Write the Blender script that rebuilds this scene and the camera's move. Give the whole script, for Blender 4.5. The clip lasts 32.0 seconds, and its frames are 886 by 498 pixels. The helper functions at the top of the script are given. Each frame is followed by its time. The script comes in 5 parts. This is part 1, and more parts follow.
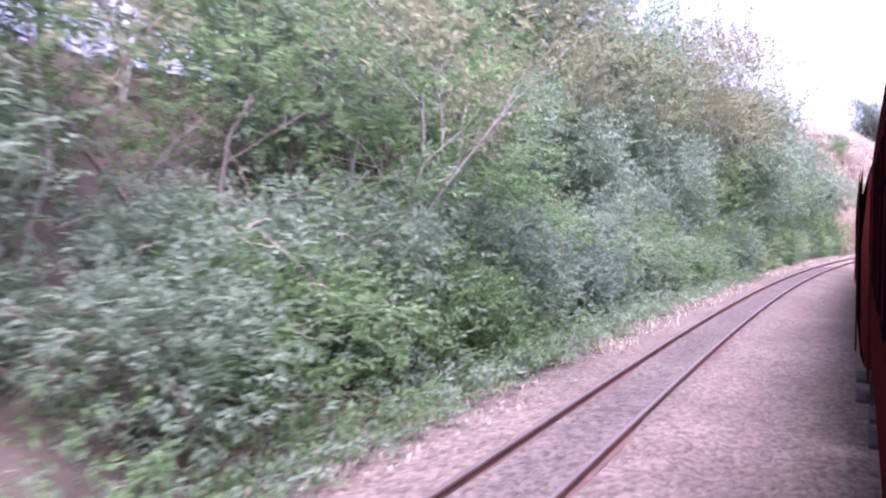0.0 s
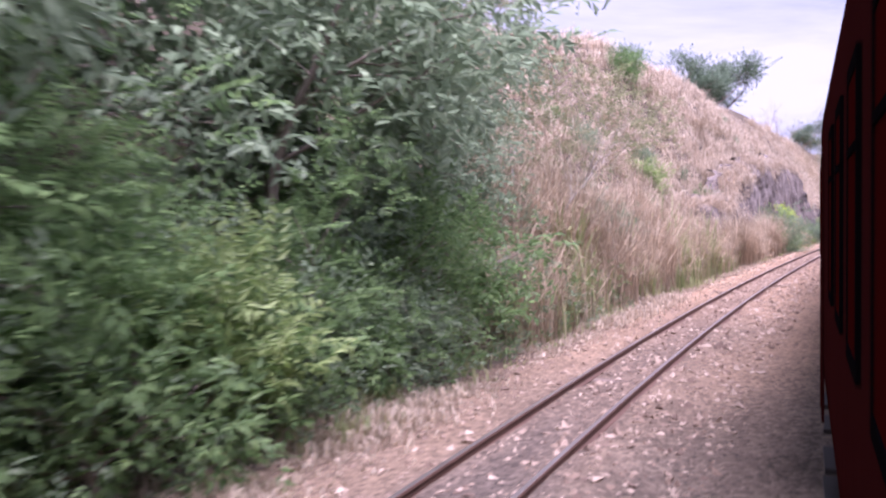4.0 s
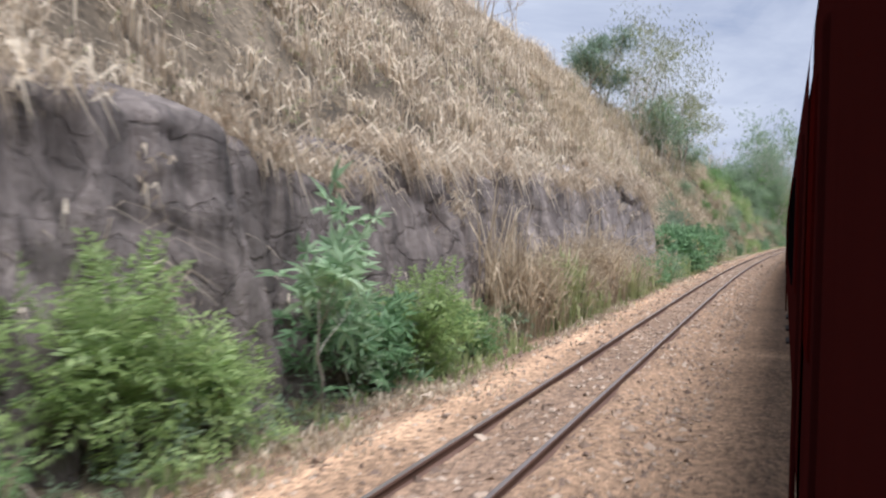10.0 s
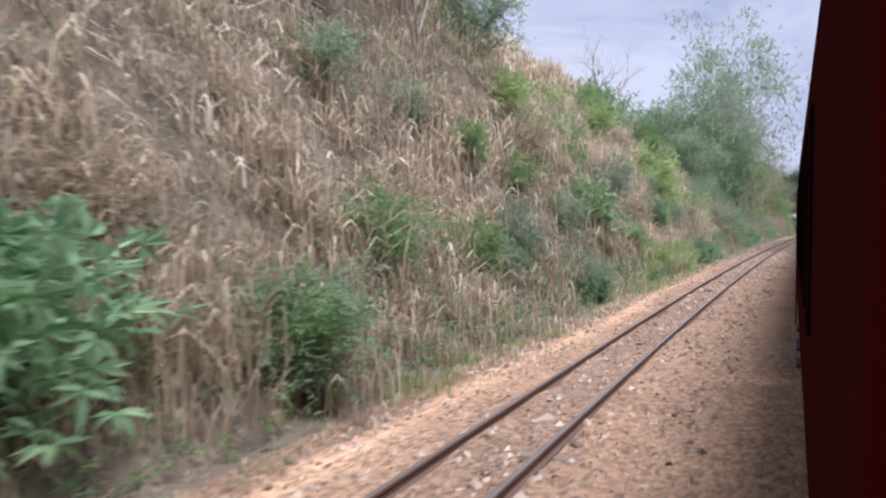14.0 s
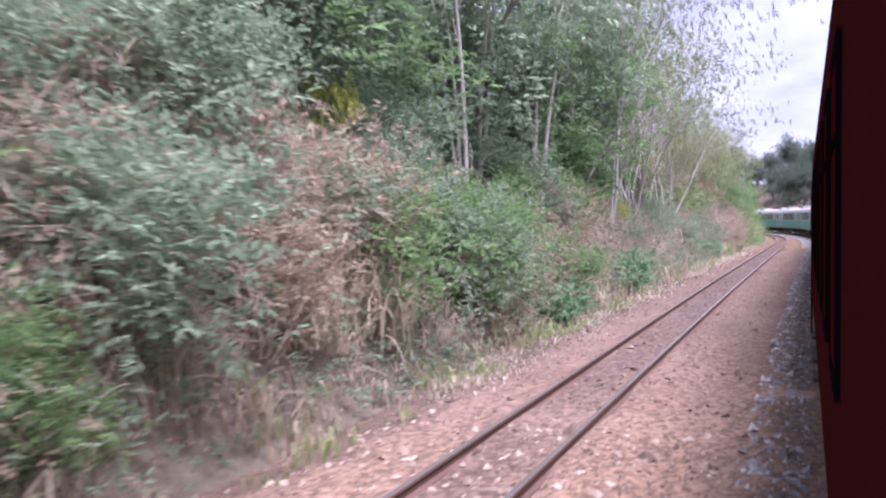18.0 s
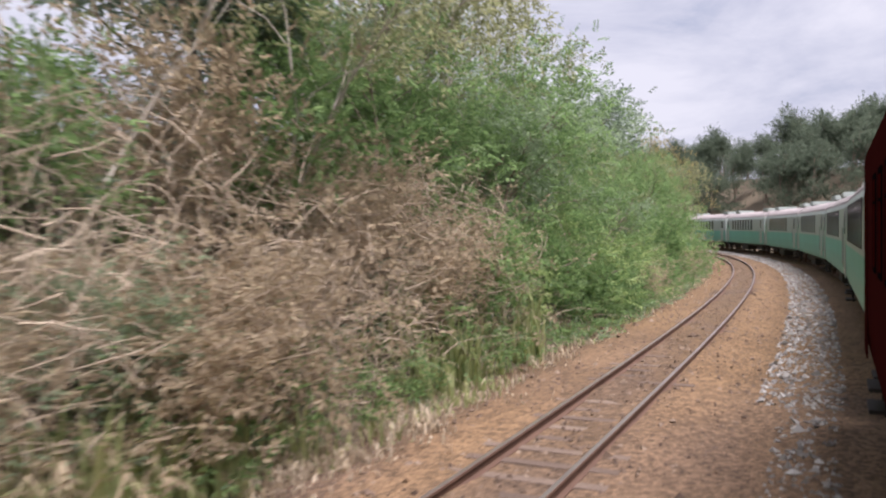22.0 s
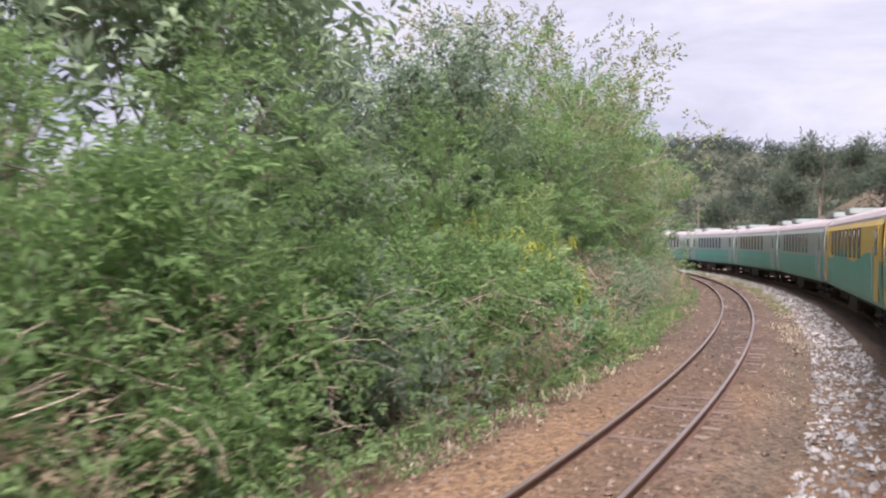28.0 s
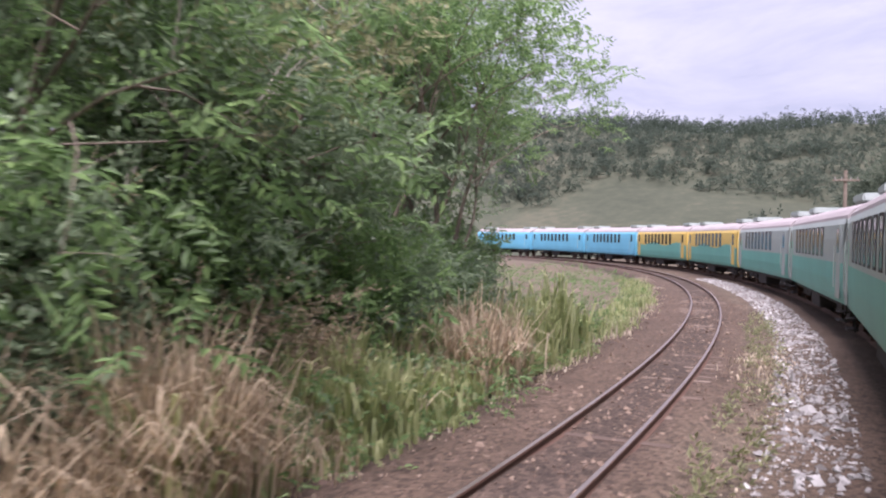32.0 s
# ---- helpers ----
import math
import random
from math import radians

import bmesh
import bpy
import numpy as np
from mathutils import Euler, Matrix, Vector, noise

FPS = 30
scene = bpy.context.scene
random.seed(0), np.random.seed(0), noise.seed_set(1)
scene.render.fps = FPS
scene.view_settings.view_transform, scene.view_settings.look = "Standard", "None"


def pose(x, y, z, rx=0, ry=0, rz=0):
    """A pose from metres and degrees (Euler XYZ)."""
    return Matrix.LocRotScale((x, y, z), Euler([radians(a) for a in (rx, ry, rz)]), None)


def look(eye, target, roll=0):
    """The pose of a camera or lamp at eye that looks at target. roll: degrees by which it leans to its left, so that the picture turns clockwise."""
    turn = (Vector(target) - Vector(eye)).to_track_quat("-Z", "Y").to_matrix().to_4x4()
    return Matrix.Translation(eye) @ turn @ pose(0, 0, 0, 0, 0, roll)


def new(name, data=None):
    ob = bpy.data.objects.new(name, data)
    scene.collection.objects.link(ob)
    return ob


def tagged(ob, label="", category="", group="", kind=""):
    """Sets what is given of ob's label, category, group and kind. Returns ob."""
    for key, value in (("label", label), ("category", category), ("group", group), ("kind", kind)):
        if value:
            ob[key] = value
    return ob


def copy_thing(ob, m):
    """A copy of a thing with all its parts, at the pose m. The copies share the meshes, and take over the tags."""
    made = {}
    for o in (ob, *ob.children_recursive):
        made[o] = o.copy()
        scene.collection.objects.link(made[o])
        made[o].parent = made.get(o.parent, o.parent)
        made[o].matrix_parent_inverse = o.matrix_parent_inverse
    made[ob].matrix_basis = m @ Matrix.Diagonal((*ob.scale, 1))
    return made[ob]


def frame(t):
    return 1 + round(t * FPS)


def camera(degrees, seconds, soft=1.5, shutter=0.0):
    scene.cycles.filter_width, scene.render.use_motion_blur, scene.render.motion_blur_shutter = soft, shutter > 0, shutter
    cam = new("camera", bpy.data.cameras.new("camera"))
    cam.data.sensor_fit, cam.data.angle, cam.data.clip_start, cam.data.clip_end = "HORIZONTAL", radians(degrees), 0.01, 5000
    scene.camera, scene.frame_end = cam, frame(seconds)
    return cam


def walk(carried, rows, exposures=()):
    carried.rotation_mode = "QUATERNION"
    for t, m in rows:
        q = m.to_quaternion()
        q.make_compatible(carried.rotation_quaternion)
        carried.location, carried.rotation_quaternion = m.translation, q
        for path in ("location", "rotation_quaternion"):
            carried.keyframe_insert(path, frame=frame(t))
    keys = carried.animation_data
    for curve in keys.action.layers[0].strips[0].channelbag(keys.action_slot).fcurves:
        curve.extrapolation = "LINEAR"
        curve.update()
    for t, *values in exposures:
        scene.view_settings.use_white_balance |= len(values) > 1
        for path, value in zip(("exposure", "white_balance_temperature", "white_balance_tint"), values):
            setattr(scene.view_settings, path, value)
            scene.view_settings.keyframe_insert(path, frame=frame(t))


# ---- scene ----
cam = camera(56.58, 32.0, soft=2.2, shutter=0.18)
KAPPA = [5.50, -1.70, -1.94, -2.60, -2.83, -2.98, -2.27, -1.36, -0.74, -0.57, -0.69, -0.60, -0.11, 0.11, -0.25, -0.69, -0.89, -0.86, -0.75, -0.58, -0.45, -0.49, -0.46, -0.34, -0.24, -0.25, -0.07, 0.84, 2.05, 3.42, 4.82, 6.23, 6.99, 6.45, 5.56, 5.04, 5.18, 5.65, 6.20, 6.83, 7.41, 7.94, 8.41, 8.82, 9.17, 9.48, 9.74, 9.97, 10.18, 10.38, 10.56]  # curvature of the line in 1/km, every 14 m
SPEED_T = [0, 3.5, 8, 13, 17, 21, 26, 32]
SPEED_V = [16.89, 16.38, 17.01, 17.13, 16.02, 16.57, 13.27, 11.11]  # metres a second at those times
EYE_Z = 2.621  # over the rails
RAIL_U = 2.568  # first rail of the track beside the line
ROWS = [  # seconds, turn to the left of the line, tilt, lean
    (0, 27.63, -1.83, -0.44),
    (1, 25.43, -2.84, 1.06),
    (2, 23.56, -1.76, 0.89),
    (3, 23.87, -2.06, 1.01),
    (6, 22.27, -1.80, 0.36),
    (7, 22.14, -2.48, 0.88),
    (8, 21.46, -2.03, -0.15),
    (9, 21.01, -2.21, -0.69),
    (10, 22.47, -1.71, -1.10),
    (11, 23.27, -2.01, -0.23),
    (12, 23.25, -2.25, 0.12),
    (13, 22.87, -2.31, -0.04),
    (16, 22.58, -1.36, 0.17),
    (17, 22.76, -1.38, 0.43),
    (18, 23.65, -1.99, 0.67),
    (19, 22.78, -1.54, -0.04),
    (20, 23.11, -1.43, -0.11),
    (21, 24.34, -1.75, 0.42),
    (22, 25.52, -1.42, 0.73),
    (23, 27.35, -2.95, 0.48),
    (24, 28.63, -3.53, 0.91),
    (25, 30.93, -3.86, 1.48),
    (26, 31.30, -3.26, 0.63),
    (29, 31.31, -0.25, 0.02),
    (30, 31.96, -1.75, 0.62),
    (31, 30.91, -0.99, 0.75),
    (32, 28.24, -0.93, -0.89),
]

# the line of the railway: curvature in 1/km every 14 m, and the curve that it gives
DS = 0.5
S_LINE = np.arange(-100.0, 640.0, DS)
KAP = np.interp(S_LINE, np.arange(len(KAPPA)) * 14.0, KAPPA) / 1000
PSI = np.concatenate([[0], np.cumsum(KAP[:-1] * DS)])
PSI -= np.interp(0, S_LINE, PSI)
X_LINE = np.concatenate([[0], np.cumsum(-np.sin(PSI[:-1] + KAP[:-1] * DS / 2) * DS)])
Y_LINE = np.concatenate([[0], np.cumsum(np.cos(PSI[:-1] + KAP[:-1] * DS / 2) * DS)])
X_LINE -= np.interp(0, S_LINE, X_LINE)
Y_LINE -= np.interp(0, S_LINE, Y_LINE)


def heading(s):
    return np.interp(s, S_LINE, PSI)


def place(s, u, z=0.0):
    """World place of s metres along the line, u metres to its left, z over the rails."""
    a = heading(s)
    return np.stack(np.broadcast_arrays(np.interp(s, S_LINE, X_LINE) - np.cos(a) * u, np.interp(s, S_LINE, Y_LINE) - np.sin(a) * u, z), -1)


T_FINE = np.arange(0, 33, 0.1)
V_FINE = np.interp(T_FINE, SPEED_T, SPEED_V)
S_FINE = np.concatenate([[0], np.cumsum((V_FINE[1:] + V_FINE[:-1]) * 0.05)])


def line_s(t):
    return float(np.interp(t, T_FINE, S_FINE))


def eye_row(t, yaw, pitch, roll):
    s = line_s(t)
    e = Vector(place(s, 0.0, EYE_Z))
    y, p = heading(s) + radians(yaw), radians(pitch)
    way = Vector((-math.sin(y) * math.cos(p), math.cos(y) * math.cos(p), math.sin(p)))
    return t, look(e, e + way, -roll)


STOPS = [  # seconds, stops, kelvin, tint
    (0, 1.95, 5200, 60), (1.5, 1.98, 5350, 58), (3.2, 1.65, 5200, 62), (5.5, 0.8, 6000, 12), (9, 0.75, 5650, 13), (13, 0.87, 5400, 20),
    (16, 0.85, 5600, 26), (18, 1.5, 5300, 40), (19.3, 1.62, 5450, 41), (21, 1.12, 5750, 26), (22, 1.02, 6100, 22), (23, 1.17, 5800, 27), (26, 1.22, 5650, 33), (29, 1.12, 6250, 23), (30, 1.35, 5750, 33), (32, 1.15, 5850, 32),
]


def glide(t):
    """The turn, tilt and lean at a time between the rows, on a smooth curve through them."""
    r = np.array(ROWS)
    slope = np.gradient(r[:, 1:], r[:, 0], axis=0)
    k = int(np.clip(np.searchsorted(r[:, 0], t, "right") - 1, 0, len(r) - 2))
    h = r[k + 1, 0] - r[k, 0]
    f = (t - r[k, 0]) / h
    return (1 + 2 * f) * (1 - f) ** 2 * r[k, 1:] + f * (1 - f) ** 2 * h * slope[k] + f * f * (3 - 2 * f) * r[k + 1, 1:] - f * f * (1 - f) * h * slope[k + 1]


walk(cam, [eye_row(t, *glide(t)) for t in np.arange(0, 32.01, 0.5)], STOPS)

# ---- light ----
SUN_EL, SUN_AZ = radians(66), radians(135)  # height, and the bearing clockwise from the start of the line
world = bpy.data.worlds.new("cloudy_sky")
scene.world = world
world.use_nodes = True
wt = world.node_tree
wt.nodes.clear()


def wn(kind, **kw):
    n = wt.nodes.new(kind)
    for key, value in kw.items():
        n.inputs[key].default_value = value
    return n


w_out = wt.nodes.new("ShaderNodeOutputWorld")
w_sky = wt.nodes.new("ShaderNodeTexSky")
w_sky.sky_type, w_sky.sun_disc = "NISHITA", False
w_sky.sun_elevation, w_sky.sun_rotation = SUN_EL, SUN_AZ
w_sky.air_density, w_sky.dust_density = 1.2, 2.0
w_bg = wn("ShaderNodeBackground", Strength=0.06)
wt.links.new(w_sky.outputs[0], w_bg.inputs[0])
w_co = wt.nodes.new("ShaderNodeTexCoord")
w_map = wn("ShaderNodeMapping", Scale=(1.0, 1.0, 3.2))
wt.links.new(w_co.outputs["Generated"], w_map.inputs[0])
w_noise = wn("ShaderNodeTexNoise", Scale=3.1, Detail=9.0, Roughness=0.6, Distortion=0.4)
wt.links.new(w_map.outputs[0], w_noise.inputs["Vector"])
w_ramp = wt.nodes.new("ShaderNodeValToRGB")
w_ramp.color_ramp.elements[0].position, w_ramp.color_ramp.elements[0].color = 0.30, (0.60, 0.64, 0.74, 1)
w_ramp.color_ramp.elements[1].position, w_ramp.color_ramp.elements[1].color = 0.62, (0.97, 0.98, 1.0, 1)
wt.links.new(w_noise.outputs[0], w_ramp.inputs[0])
w_cloud = wn("ShaderNodeBackground", Strength=0.43)
wt.links.new(w_ramp.outputs[0], w_cloud.inputs[0])
w_cover = wt.nodes.new("ShaderNodeMapRange")
for key, value in zip(("From Min", "From Max", "To Min", "To Max"), (0.28, 0.42, 0.72, 0.97)):
    w_cover.inputs[key].default_value = value
wt.links.new(w_noise.outputs[0], w_cover.inputs[0])
w_mix = wt.nodes.new("ShaderNodeMixShader")
wt.links.new(w_cover.outputs[0], w_mix.inputs[0])
wt.links.new(w_bg.outputs[0], w_mix.inputs[1])
wt.links.new(w_cloud.outputs[0], w_mix.inputs[2])
wt.links.new(w_mix.outputs[0], w_out.inputs[0])

sun_data = bpy.data.lights.new("sun", "SUN")
sun_data.energy, sun_data.angle, sun_data.color = 4.8, radians(35), (1.0, 0.95, 0.88)
sun = new("sun", sun_data)
sun_way = Vector((math.sin(SUN_AZ) * math.cos(SUN_EL), math.cos(SUN_AZ) * math.cos(SUN_EL), math.sin(SUN_EL)))
sun.matrix_world = look(sun_way * 200, (0, 0, 0))

# ---- materials ----
def ramp_node(nt, stops):
    n = nt.nodes.new("ShaderNodeValToRGB")
    while len(n.color_ramp.elements) < len(stops):
        n.color_ramp.elements.new(0.5)
    for e, (at, col) in zip(n.color_ramp.elements, stops):
        e.position, e.color = at, (*col, 1)
    return n


def material(name, stops, scale=2.0, fine=14.0, rough=0.85, metal=0.0, bump=0.3, bump_scale=30.0, random="", mix=0.5, stretch=(1, 1, 1), translucent=0.0):
    """Colours from two scales of noise, or from a random value of each piece or island mixed with the noise; bump from the fine scale."""
    m = bpy.data.materials.new(name)
    m.use_nodes = True
    nt = m.node_tree
    b = nt.nodes["Principled BSDF"]
    b.inputs["Roughness"].default_value, b.inputs["Metallic"].default_value = rough, metal
    b.inputs["Specular IOR Level"].default_value = 0.3
    co = nt.nodes.new("ShaderNodeTexCoord")
    mp = nt.nodes.new("ShaderNodeMapping")
    mp.inputs["Scale"].default_value = stretch
    nt.links.new(co.outputs["Object"], mp.inputs[0])
    n1, n2 = nt.nodes.new("ShaderNodeTexNoise"), nt.nodes.new("ShaderNodeTexNoise")
    for n, s in ((n1, scale), (n2, fine)):
        n.inputs["Scale"].default_value, n.inputs["Detail"].default_value, n.inputs["Roughness"].default_value = s, 6, 0.65
        nt.links.new(mp.outputs[0], n.inputs["Vector"])
    mixn = nt.nodes.new("ShaderNodeMix")
    mixn.inputs[0].default_value = 0.45
    nt.links.new(n1.outputs[0], mixn.inputs[2])
    nt.links.new(n2.outputs[0], mixn.inputs[3])
    value = mixn.outputs[0]
    if random:
        src = nt.nodes.new("ShaderNodeNewGeometry") if random == "island" else nt.nodes.new("ShaderNodeObjectInfo")
        rnd = src.outputs["Random Per Island" if random == "island" else "Random"]
        m2 = nt.nodes.new("ShaderNodeMix")
        m2.inputs[0].default_value = mix
        nt.links.new(value, m2.inputs[2])
        nt.links.new(rnd, m2.inputs[3])
        value = m2.outputs[0]
    r = ramp_node(nt, stops)
    nt.links.new(value, r.inputs[0])
    nt.links.new(r.outputs[0], b.inputs["Base Color"])
    if bump:
        n3 = nt.nodes.new("ShaderNodeTexNoise")
        n3.inputs["Scale"].default_value, n3.inputs["Detail"].default_value = bump_scale, 5
        nt.links.new(mp.outputs[0], n3.inputs["Vector"])
        bp = nt.nodes.new("ShaderNodeBump")
        bp.inputs["Strength"].default_value, bp.inputs["Distance"].default_value = bump, 0.02
        nt.links.new(n3.outputs[0], bp.inputs["Height"])
        nt.links.new(bp.outputs[0], b.inputs["Normal"])
    if translucent:
        tr = nt.nodes.new("ShaderNodeBsdfTranslucent")
        glow = nt.nodes.new("ShaderNodeVectorMath")
        glow.operation = "SCALE"
        glow.inputs["Scale"].default_value = 1.6
        nt.links.new(r.outputs[0], glow.inputs[0])
        nt.links.new(glow.outputs[0], tr.inputs[0])
        ms = nt.nodes.new("ShaderNodeMixShader")
        ms.inputs[0].default_value = translucent
        nt.links.new(b.outputs[0], ms.inputs[1])
        nt.links.new(tr.outputs[0], ms.inputs[2])
        nt.links.new(ms.outputs[0], nt.nodes["Material Output"].inputs[0])
    return m


def leafy(name, dark, mid, light, spread=0.35, patch=0.8):
    soft_dark = tuple(0.6 * a + 0.4 * b for a, b in zip(dark, mid))
    return material(name, ((0.5 - spread, soft_dark), (0.5, mid), (0.5 + spread, light)), patch, 9, 0.55, random="island", mix=0.6, bump=0.15, translucent=0.58)


M_LEAF = {
    "green": leafy("leaf_green", (0.065, 0.11, 0.042), (0.125, 0.198, 0.076), (0.225, 0.325, 0.125)),
    "bright": leafy("leaf_bright", (0.13, 0.175, 0.07), (0.225, 0.295, 0.112), (0.355, 0.43, 0.185)),
    "dark": leafy("leaf_dark", (0.065, 0.095, 0.06), (0.13, 0.175, 0.115), (0.22, 0.28, 0.19)),
    "grey": leafy("leaf_greyish", (0.095, 0.13, 0.075), (0.17, 0.225, 0.135), (0.29, 0.355, 0.225)),
    "olive": leafy("leaf_olive", (0.10, 0.11, 0.055), (0.19, 0.20, 0.10), (0.31, 0.31, 0.17)),
    "yellow": leafy("leaf_yellow", (0.24, 0.26, 0.05), (0.38, 0.40, 0.08), (0.52, 0.50, 0.15)),
    "lime": leafy("leaf_lime", (0.20, 0.27, 0.06), (0.34, 0.44, 0.09), (0.50, 0.58, 0.16)),
    "far": leafy("far_woodland_leaf", (0.035, 0.048, 0.036), (0.062, 0.08, 0.06), (0.105, 0.13, 0.098)),
    "wood": leafy("leaf_of_the_rise", (0.045, 0.06, 0.04), (0.085, 0.108, 0.075), (0.145, 0.175, 0.125)),
    "blue": leafy("leaf_blue_green", (0.085, 0.145, 0.075), (0.15, 0.24, 0.12), (0.24, 0.345, 0.19)),
    "pale": leafy("leaf_pale_lobed", (0.13, 0.20, 0.11), (0.24, 0.33, 0.19), (0.38, 0.46, 0.30)),
    "pod": leafy("dry_pod", (0.17, 0.13, 0.07), (0.30, 0.25, 0.12), (0.42, 0.40, 0.18)),
    "brown": leafy("leaf_withered", (0.14, 0.105, 0.07), (0.27, 0.215, 0.145), (0.42, 0.35, 0.24)),
}
for key in ("far", "wood"):
    b = M_LEAF[key].node_tree.nodes["Principled BSDF"]
    b.inputs["Roughness"].default_value, b.inputs["Specular IOR Level"].default_value = 0.95, 0.1
M_STRAW = leafy("dry_straw", (0.20, 0.16, 0.115), (0.385, 0.315, 0.232), (0.60, 0.52, 0.395), 0.22, 0.4)
M_HAY = leafy("dull_hay", (0.18, 0.142, 0.095), (0.315, 0.252, 0.172), (0.53, 0.445, 0.315), 0.22, 0.4)
M_BLADE = leafy("cane_blade", (0.13, 0.16, 0.065), (0.26, 0.29, 0.13), (0.44, 0.45, 0.24))
M_BARK = material("grey_bark", ((0.25, (0.10, 0.08, 0.06)), (0.55, (0.22, 0.18, 0.14)), (0.85, (0.40, 0.35, 0.29))), 3, 22, 0.9, bump=0.6, stretch=(1, 1, 0.25))
M_PALE = material("pale_bark", ((0.25, (0.26, 0.23, 0.19)), (0.55, (0.44, 0.40, 0.34)), (0.85, (0.62, 0.58, 0.50))), 3, 22, 0.85, bump=0.5, stretch=(1, 1, 0.25))
M_TWIG = material("dead_twig", ((0.2, (0.20, 0.155, 0.11)), (0.55, (0.38, 0.31, 0.23)), (0.85, (0.56, 0.48, 0.38))), 3, 22, 0.9, bump=0.3)
M_SOIL = material("bank_soil", ((0.2, (0.05, 0.04, 0.028)), (0.5, (0.095, 0.075, 0.05)), (0.8, (0.165, 0.13, 0.088))), 0.7, 9, 0.95, bump=0.8, bump_scale=14)
M_ROCK = material("weathered_rock", ((0.34, (0.036, 0.03, 0.026)), (0.45, (0.115, 0.095, 0.083)), (0.56, (0.20, 0.166, 0.145)), (0.68, (0.35, 0.295, 0.25))), 0.9, 4, 0.92, bump=0.9, bump_scale=9, stretch=(1, 1, 0.10))
M_ROCK_PALE = material("smooth_grey_rock", ((0.32, (0.065, 0.055, 0.05)), (0.44, (0.175, 0.148, 0.132)), (0.56, (0.265, 0.224, 0.198)), (0.68, (0.42, 0.36, 0.31))), 0.8, 4, 0.92, bump=0.6, bump_scale=9, stretch=(1, 1, 0.12))


def fracture(m):
    """Cracks and a grainy skin over the streaks of a rock."""
    nt = m.node_tree
    b = nt.nodes["Principled BSDF"]
    co = nt.nodes["Texture Coordinate"]
    wob = nt.nodes.new("ShaderNodeTexNoise")
    wob.inputs["Scale"].default_value, wob.inputs["Detail"].default_value = 1.1, 6
    nt.links.new(co.outputs["Object"], wob.inputs["Vector"])
    add = nt.nodes.new("ShaderNodeMix")
    add.data_type, add.blend_type = "RGBA", "ADD"
    add.inputs[0].default_value = 1.0
    nt.links.new(co.outputs["Object"], add.inputs[6])
    nt.links.new(wob.outputs["Color"], add.inputs[7])
    vo = nt.nodes.new("ShaderNodeTexVoronoi")
    vo.feature = "DISTANCE_TO_EDGE"
    vo.inputs["Scale"].default_value = 0.85
    nt.links.new(add.outputs[2], vo.inputs["Vector"])
    cut = nt.nodes.new("ShaderNodeMapRange")
    cut.inputs["From Max"].default_value = 0.035
    nt.links.new(vo.outputs["Distance"], cut.inputs[0])
    grain = nt.nodes.new("ShaderNodeTexNoise")
    grain.inputs["Scale"].default_value, grain.inputs["Detail"].default_value, grain.inputs["Roughness"].default_value = 3.5, 9, 0.72
    nt.links.new(co.outputs["Object"], grain.inputs["Vector"])
    for src, strength, dist in ((cut.outputs[0], 0.9, 0.06), (grain.outputs[0], 1.0, 0.16)):
        bp = nt.nodes.new("ShaderNodeBump")
        bp.inputs["Strength"].default_value, bp.inputs["Distance"].default_value = strength, dist
        nt.links.new(src, bp.inputs["Height"])
        nt.links.new(b.inputs["Normal"].links[0].from_socket, bp.inputs["Normal"])
        nt.links.new(bp.outputs[0], b.inputs["Normal"])


fracture(M_ROCK), fracture(M_ROCK_PALE)


def gravel(name, stops, size=17.0):
    """Stony ground: cells of their own shade and height over large stains."""
    m = material(name, stops, 0.35, 9, 0.95, bump=0.0)
    nt = m.node_tree
    b = nt.nodes["Principled BSDF"]
    co = nt.nodes["Texture Coordinate"]
    vo = nt.nodes.new("ShaderNodeTexVoronoi")
    vo.inputs["Scale"].default_value = size
    nt.links.new(co.outputs["Object"], vo.inputs["Vector"])
    rgb = nt.nodes.new("ShaderNodeSeparateColor")
    nt.links.new(vo.outputs["Color"], rgb.inputs[0])
    mr = nt.nodes.new("ShaderNodeMapRange")
    mr.inputs["To Min"].default_value, mr.inputs["To Max"].default_value = 0.45, 1.45
    nt.links.new(rgb.outputs[0], mr.inputs[0])
    mul = nt.nodes.new("ShaderNodeVectorMath")
    mul.operation = "SCALE"
    nt.links.new(b.inputs["Base Color"].links[0].from_socket, mul.inputs[0])
    nt.links.new(mr.outputs[0], mul.inputs["Scale"])
    nt.links.new(mul.outputs[0], b.inputs["Base Color"])
    bp = nt.nodes.new("ShaderNodeBump")
    bp.invert = True
    bp.inputs["Strength"].default_value, bp.inputs["Distance"].default_value = 0.9, 0.03
    nt.links.new(vo.outputs["Distance"], bp.inputs["Height"])
    nt.links.new(bp.outputs[0], b.inputs["Normal"])
    return m


